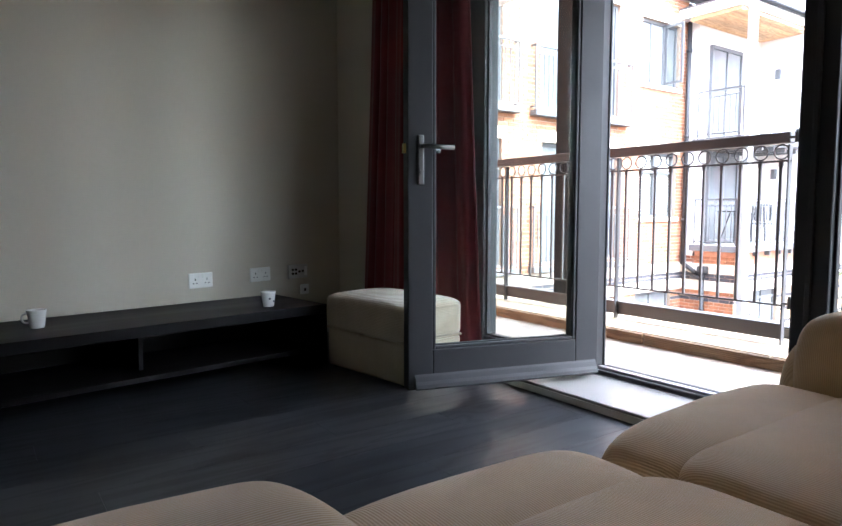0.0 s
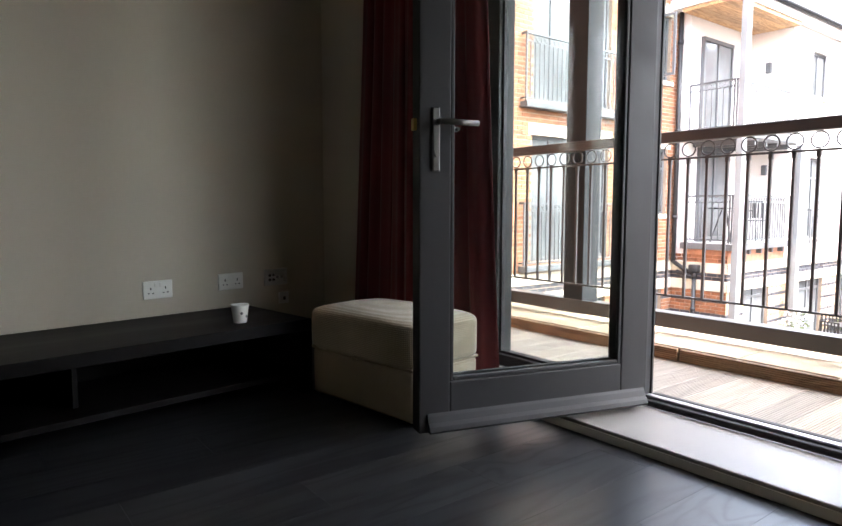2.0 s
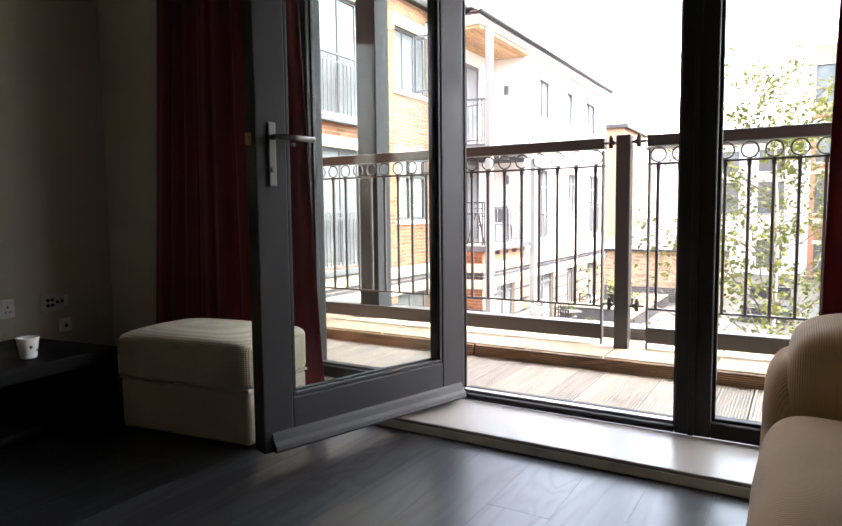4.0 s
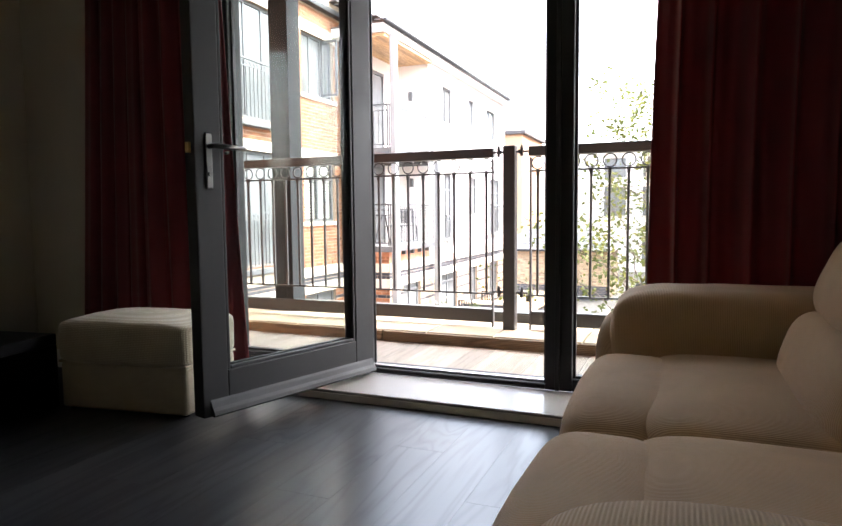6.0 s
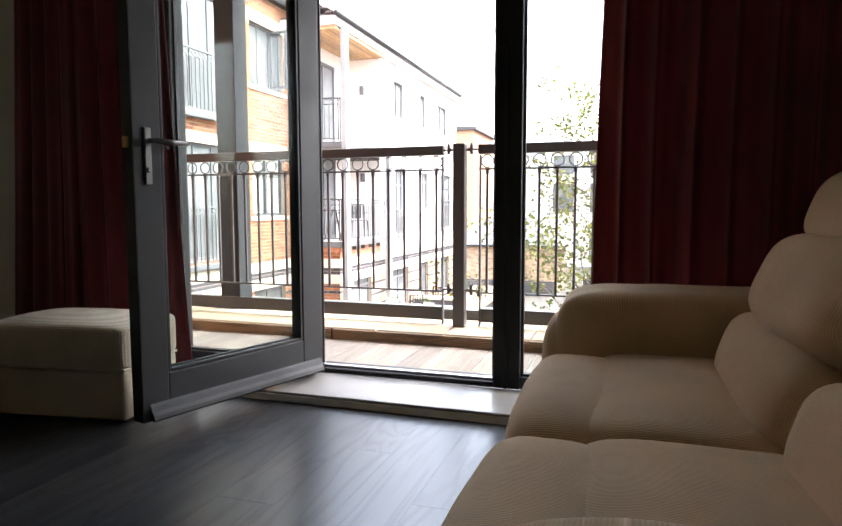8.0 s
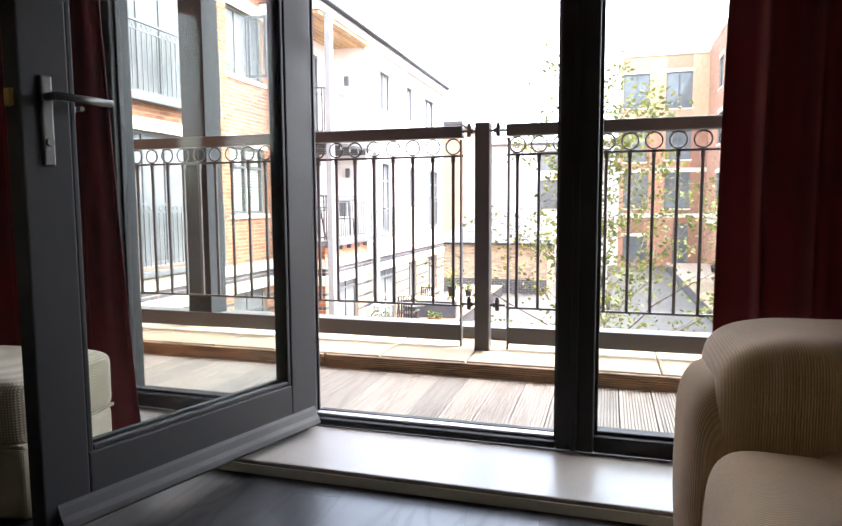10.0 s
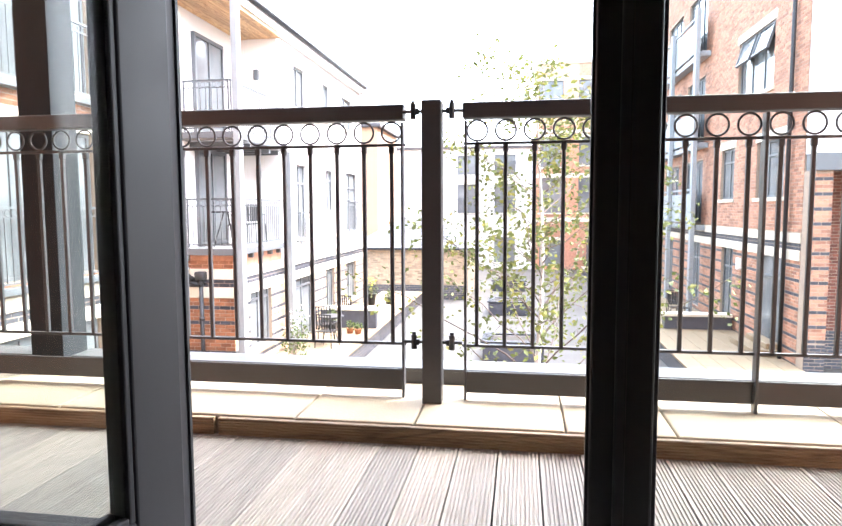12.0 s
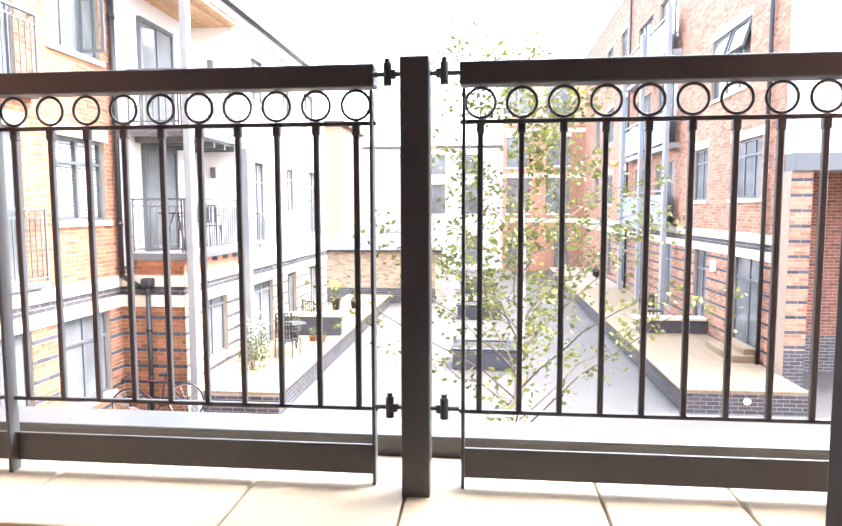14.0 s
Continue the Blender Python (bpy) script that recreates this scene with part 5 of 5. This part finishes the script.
soft(bm, (-0.22, 0, 0.86), (0.27, 0.14, 0.07), 0.7, 20, 10, lumps=0)
part("saddle", bm, M_IRON, bike, smooth=True)
bm = bmesh.new()
torus(bm, (-0.05, 0.03, 0.3), "y", 0.09, 0.008, 20, 6)
rod(bm, (-0.05, 0.03, 0.3), (0.08, 0.08, 0.2), 0.01, 8)
rod(bm, (-0.05, -0.03, 0.3), (-0.18, -0.08, 0.4), 0.01, 8)
part("crank", bm, M_IRON, bike)

# ---- pieces: planks, boards, coping stones, bricks ----
# floor planks run towards the window
PL, PW = 1.28, 0.192
bm = bmesh.new()
box(bm, 0, 0, -0.012, PL - 0.0008, PW - 0.0007, 0.0)
plank = mesh_of("plank", bm, M_FLOOR)
fl = bpy.data.objects["floor"]
row, y = 0, -0.62
while y < 4.2:
    x = -2.6 - (row * 0.47) % PL
    while x < 2.07:
        lo, hi = max(x, -2.6), min(x + PL, 2.076)
        if hi - lo > 0.04:
            ob = shared("plank", plank, fl, pose(lo, y, 0) @ Matrix.Diagonal(((hi - lo) / PL, 1, 1, 1)))
        x += PL
    y += PW
    row += 1

# grooved deck boards
BW, BL2 = 0.142, 0.835
bm = bmesh.new()
prof = []
n = 11
for i in range(n):
    a, b2 = i * (BW - 0.006) / n, (i + 1) * (BW - 0.006) / n
    g = (b2 - a) * 0.42
    prof += [(a + g * 0.5, 0.0), (b2 - g * 0.9, 0.0), (b2 - g * 0.6, -0.006), (b2, -0.006)] if i < n - 1 else [(a + g * 0.5, 0.0), (b2, 0.0)]
prof = [(0.0, -0.028), (0.0, -0.002)] + prof + [(BW - 0.006, -0.028)]
lo = [bm.verts.new((0, y, z)) for y, z in prof]
hi = [bm.verts.new((BL2, y, z)) for y, z in prof]
for i in range(len(prof) - 1):
    bm.faces.new((lo[i], lo[i + 1], hi[i + 1], hi[i]))
bm.faces.new(lo)
bm.faces.new(hi)
board = mesh_of("board", bm, M_DECK)
dk = bpy.data.objects["deck"]
for i in range(50):
    shared("board", board, dk, pose(2.598, -2.38 + i * BW, random.uniform(-0.0015, 0.0)))
# grooved fascia boards under the coping
bm = bmesh.new()
FH = 0.066
prof = [(0.02, 0.0), (0.0, 0.0)]
for i in range(6):
    z = FH * i / 6
    prof += [(0.0, z + 0.002), (0.0, z + 0.0075), (0.004, z + 0.0085), (0.004, z + 0.0105)]
prof += [(0.0, FH), (0.02, FH)]
lo = [bm.verts.new((x, 0, z)) for x, z in prof]
hi = [bm.verts.new((x, 2.38, z)) for x, z in prof]
for i in range(len(prof)):
    j = (i + 1) % len(prof)
    bm.faces.new((lo[i], lo[j], hi[j], hi[i]))
bm.faces.new(lo)
bm.faces.new(hi)
fascia = mesh_of("fascia_board", bm, M_FASCIA)
for i in range(3):
    shared("fascia_board", fascia, dk, pose(3.392, -2.4 + i * 2.4, 0.0))
# coping stones
pp = bpy.data.objects["parapet"]
y = -2.4
k = 0
while y < 4.75:
    ln = (0.46, 0.62, 0.38, 0.55)[k % 4]
    ln = min(ln, 4.8 - y)
    bm = bmesh.new()
    box(bm, 3.414, y + 0.003, 0.031, 3.955, y + ln - 0.003, 0.074, bev=0.008)
    ob = new("coping_stone", mesh_of("coping_stone", bm, M_COPING))
    ob.parent = pp
    y += ln
    k += 1

# bricks of the north house
L_CUT = L_WIN + [(3.0, 12.75, -0.88, -0.3)] + [(h[0] - 0.09, h[1] + 0.09, h[3], h[3] + 0.2) for h in (L_WIN[0], L_WIN[1], L_WIN[3], L_WIN[4], L_WIN[6], L_WIN[7])]


def striped(k, z):
    return z < -0.9 and k % 4 == 0


reds = rows_of_bricks(4.0, 12.75, GZ, 5.3, L_CUT, lambda k, z: not striped(k, z))
blues = rows_of_bricks(4.0, 12.75, GZ, -0.9, L_CUT, striped) + rows_of_bricks(4.0, 12.75, -0.65, -0.5, L_WIN[:0], lambda k, z: True)
near = [b2 for b2 in reds if b2[0] > 12.0 and -0.25 < b2[1] < 4.2][:290]
pick = set(near)
unit = brick_mesh("brick", [(0.0, 0.0, 0.215)], M_BRICKP)
for b2 in near:
    shared("brick", unit, L_WALL, Matrix.Translation((b2[0], 0, b2[1])) @ Matrix.Diagonal((b2[2] / 0.215, 1, 1, 1)))


def joined(name, bricks, material, parent):
    ob = new(name, brick_mesh(name, bricks, material))
    ob.parent = parent
    return tagged(ob, kind="stuff")


joined("red_bricks", [b2 for b2 in reds if b2 not in pick], M_ORANGE, L_WALL)
joined("blue_brick_course", blues, M_BLUEBRICK, L_WALL)
# base of the rendered block, and its face towards the balcony
B_CUT = B_WIN + [(12.75, 22.95, -0.87, -0.3)]
joined("buff_bricks", rows_of_bricks(12.75, 22.95, GZ, -0.87, B_CUT, lambda k, z: not striped(k, z)), M_BUFF, B_WALL)
joined("blue_brick_course", rows_of_bricks(12.75, 22.95, GZ, -0.87, B_CUT, striped) + rows_of_bricks(12.75, 22.95, -0.65, -0.5, [], lambda k, z: True), M_BLUEBRICK, B_WALL)
ret = new("return_bricks")
ret.parent, ret.matrix_basis = block, pose(12.745, 0, 0, 0, 0, -90)
for nm, br, mt in (("red_bricks", rows_of_bricks(-1.2, 0.0, GZ, -0.1, [(-1.2, 0, -0.5, -0.3), (-1.2, 0, -0.88, -0.66)], lambda k, z: not striped(k, z) and not -0.7 < z < -0.45), M_ORANGE),
                   ("blue_brick_course", rows_of_bricks(-1.2, 0.0, GZ, -0.9, [], striped) + rows_of_bricks(-1.2, 0.0, -0.65, -0.5, [], lambda k, z: True), M_BLUEBRICK)):
    joined(nm, br, mt, ret)
part("stone_band", boxes((12.715, 0.0, -0.5, 12.744, 1.2, -0.3), (12.715, 0.0, -0.87, 12.744, 1.2, -0.66), bev=0.008), M_STONE, block)
# bricks of the south house
S_CUT = R_LOC + [(-41, -15.3, -0.25, 0.32)] + [(h[0] - 0.09, h[1] + 0.09, h[3], h[3] + 0.2) for i, h in enumerate(R_LOC) if h[2] > 0.5 and i < 19]
joined("red_bricks", rows_of_bricks(-33.0, -15.3, -2.5, 9.8, S_CUT, lambda k, z: not (z < -0.3 and k % 4 == 0)), M_BRICK, S_WALL)
joined("blue_brick_course", rows_of_bricks(-33.0, -15.3, -2.5, -0.3, S_CUT, lambda k, z: k % 4 == 0) + rows_of_bricks(-33, -15.3, -0.03, 0.12, [], lambda k, z: True), M_BLUEBRICK, S_WALL)
joined("red_bricks", rows_of_bricks(-41.0, -33.0, -2.5, 9.8, S_CUT, lambda k, z: True), M_BRICK, S_WALL)
# gateway bricks face the balcony
gf = new("gateway_bricks")
gf.parent, gf.matrix_basis = gate, pose(14.949, 0, 0, 0, 0, -90)
joined("red_bricks", rows_of_bricks(4.5, 4.9, -1.9, 1.6, [], lambda k, z: k % 4 != 0), M_BRICK, gf)
joined("blue_brick_course", rows_of_bricks(4.5, 4.9, GZ, -1.9, [], lambda k, z: True) + rows_of_bricks(4.5, 4.9, -1.9, 1.6, [], lambda k, z: k % 4 == 0), M_BLUEBRICK, gf)
gb = new("passage_bricks")
gb.parent, gb.matrix_basis = gate, pose(16.999, 0, 0, 0, 0, -90)
joined("red_bricks", rows_of_bricks(4.86, 10.0, -2.0, 1.94, [], lambda k, z: True), M_DARKBRICK, gb)
joined("blue_brick_course", rows_of_bricks(4.86, 10.0, GZ, -2.0, [], lambda k, z: True), M_BLUEBRICK, gb)
# outbuilding
joined("buff_bricks", rows_of_bricks(-8.2, -3.4, -2.3, -0.8, [], lambda k, z: True), M_BUFF, SHED_WALL)
joined("blue_brick_course", rows_of_bricks(-8.2, -3.4, GZ, -2.3, [], lambda k, z: True), M_BLUEBRICK, SHED_WALL)

# terrace fronts, copings and slabs
ts, tn = bpy.data.objects["terrace_south"], bpy.data.objects["terrace_north"]
for par, m, u0, u1 in ((ts, pose(0, -2.249, 0, 0, 0, 180), -39.0, -13.85), (ts, pose(13.849, 0, 0, 0, 0, -90), 2.25, 4.5), (tn, pose(0, 5.149, 0), 12.9, 26.3), (tn, pose(12.899, 0, 0, 0, 0, -90), -6.8, -5.15)):
    ob = new("blue_bricks", brick_mesh("blue_bricks", rows_of_bricks(u0, u1, GZ, -2.52, [], lambda k, z: True), M_BLUEBRICK))
    ob.parent, ob.matrix_basis = par, m
    tagged(ob, kind="stuff")
bm = bmesh.new()
box(bm, 0, 0, 0, 0.594, 0.36, 0.05, bev=0.006, seg=1)
slab = mesh_of("slab", bm, M_TERRACE)
for par, x0, x1, y0, y1 in ((ts, 13.82, 30.0, -4.48, -2.2), (tn, 12.9, 26.3, 5.1, 6.78)):
    ny = int((y1 - y0) / 0.366)
    for i in range(int((x1 - x0) / 0.6)):
        for j in range(ny):
            shared("slab", slab, par, pose(x0 + i * 0.6, y1 - (j + 1) * (y1 - y0) / ny if par is tn else y0 + j * (y1 - y0) / ny, -2.499) @ Matrix.Diagonal((1, (y1 - y0) / ny / 0.366, 1, 1)))
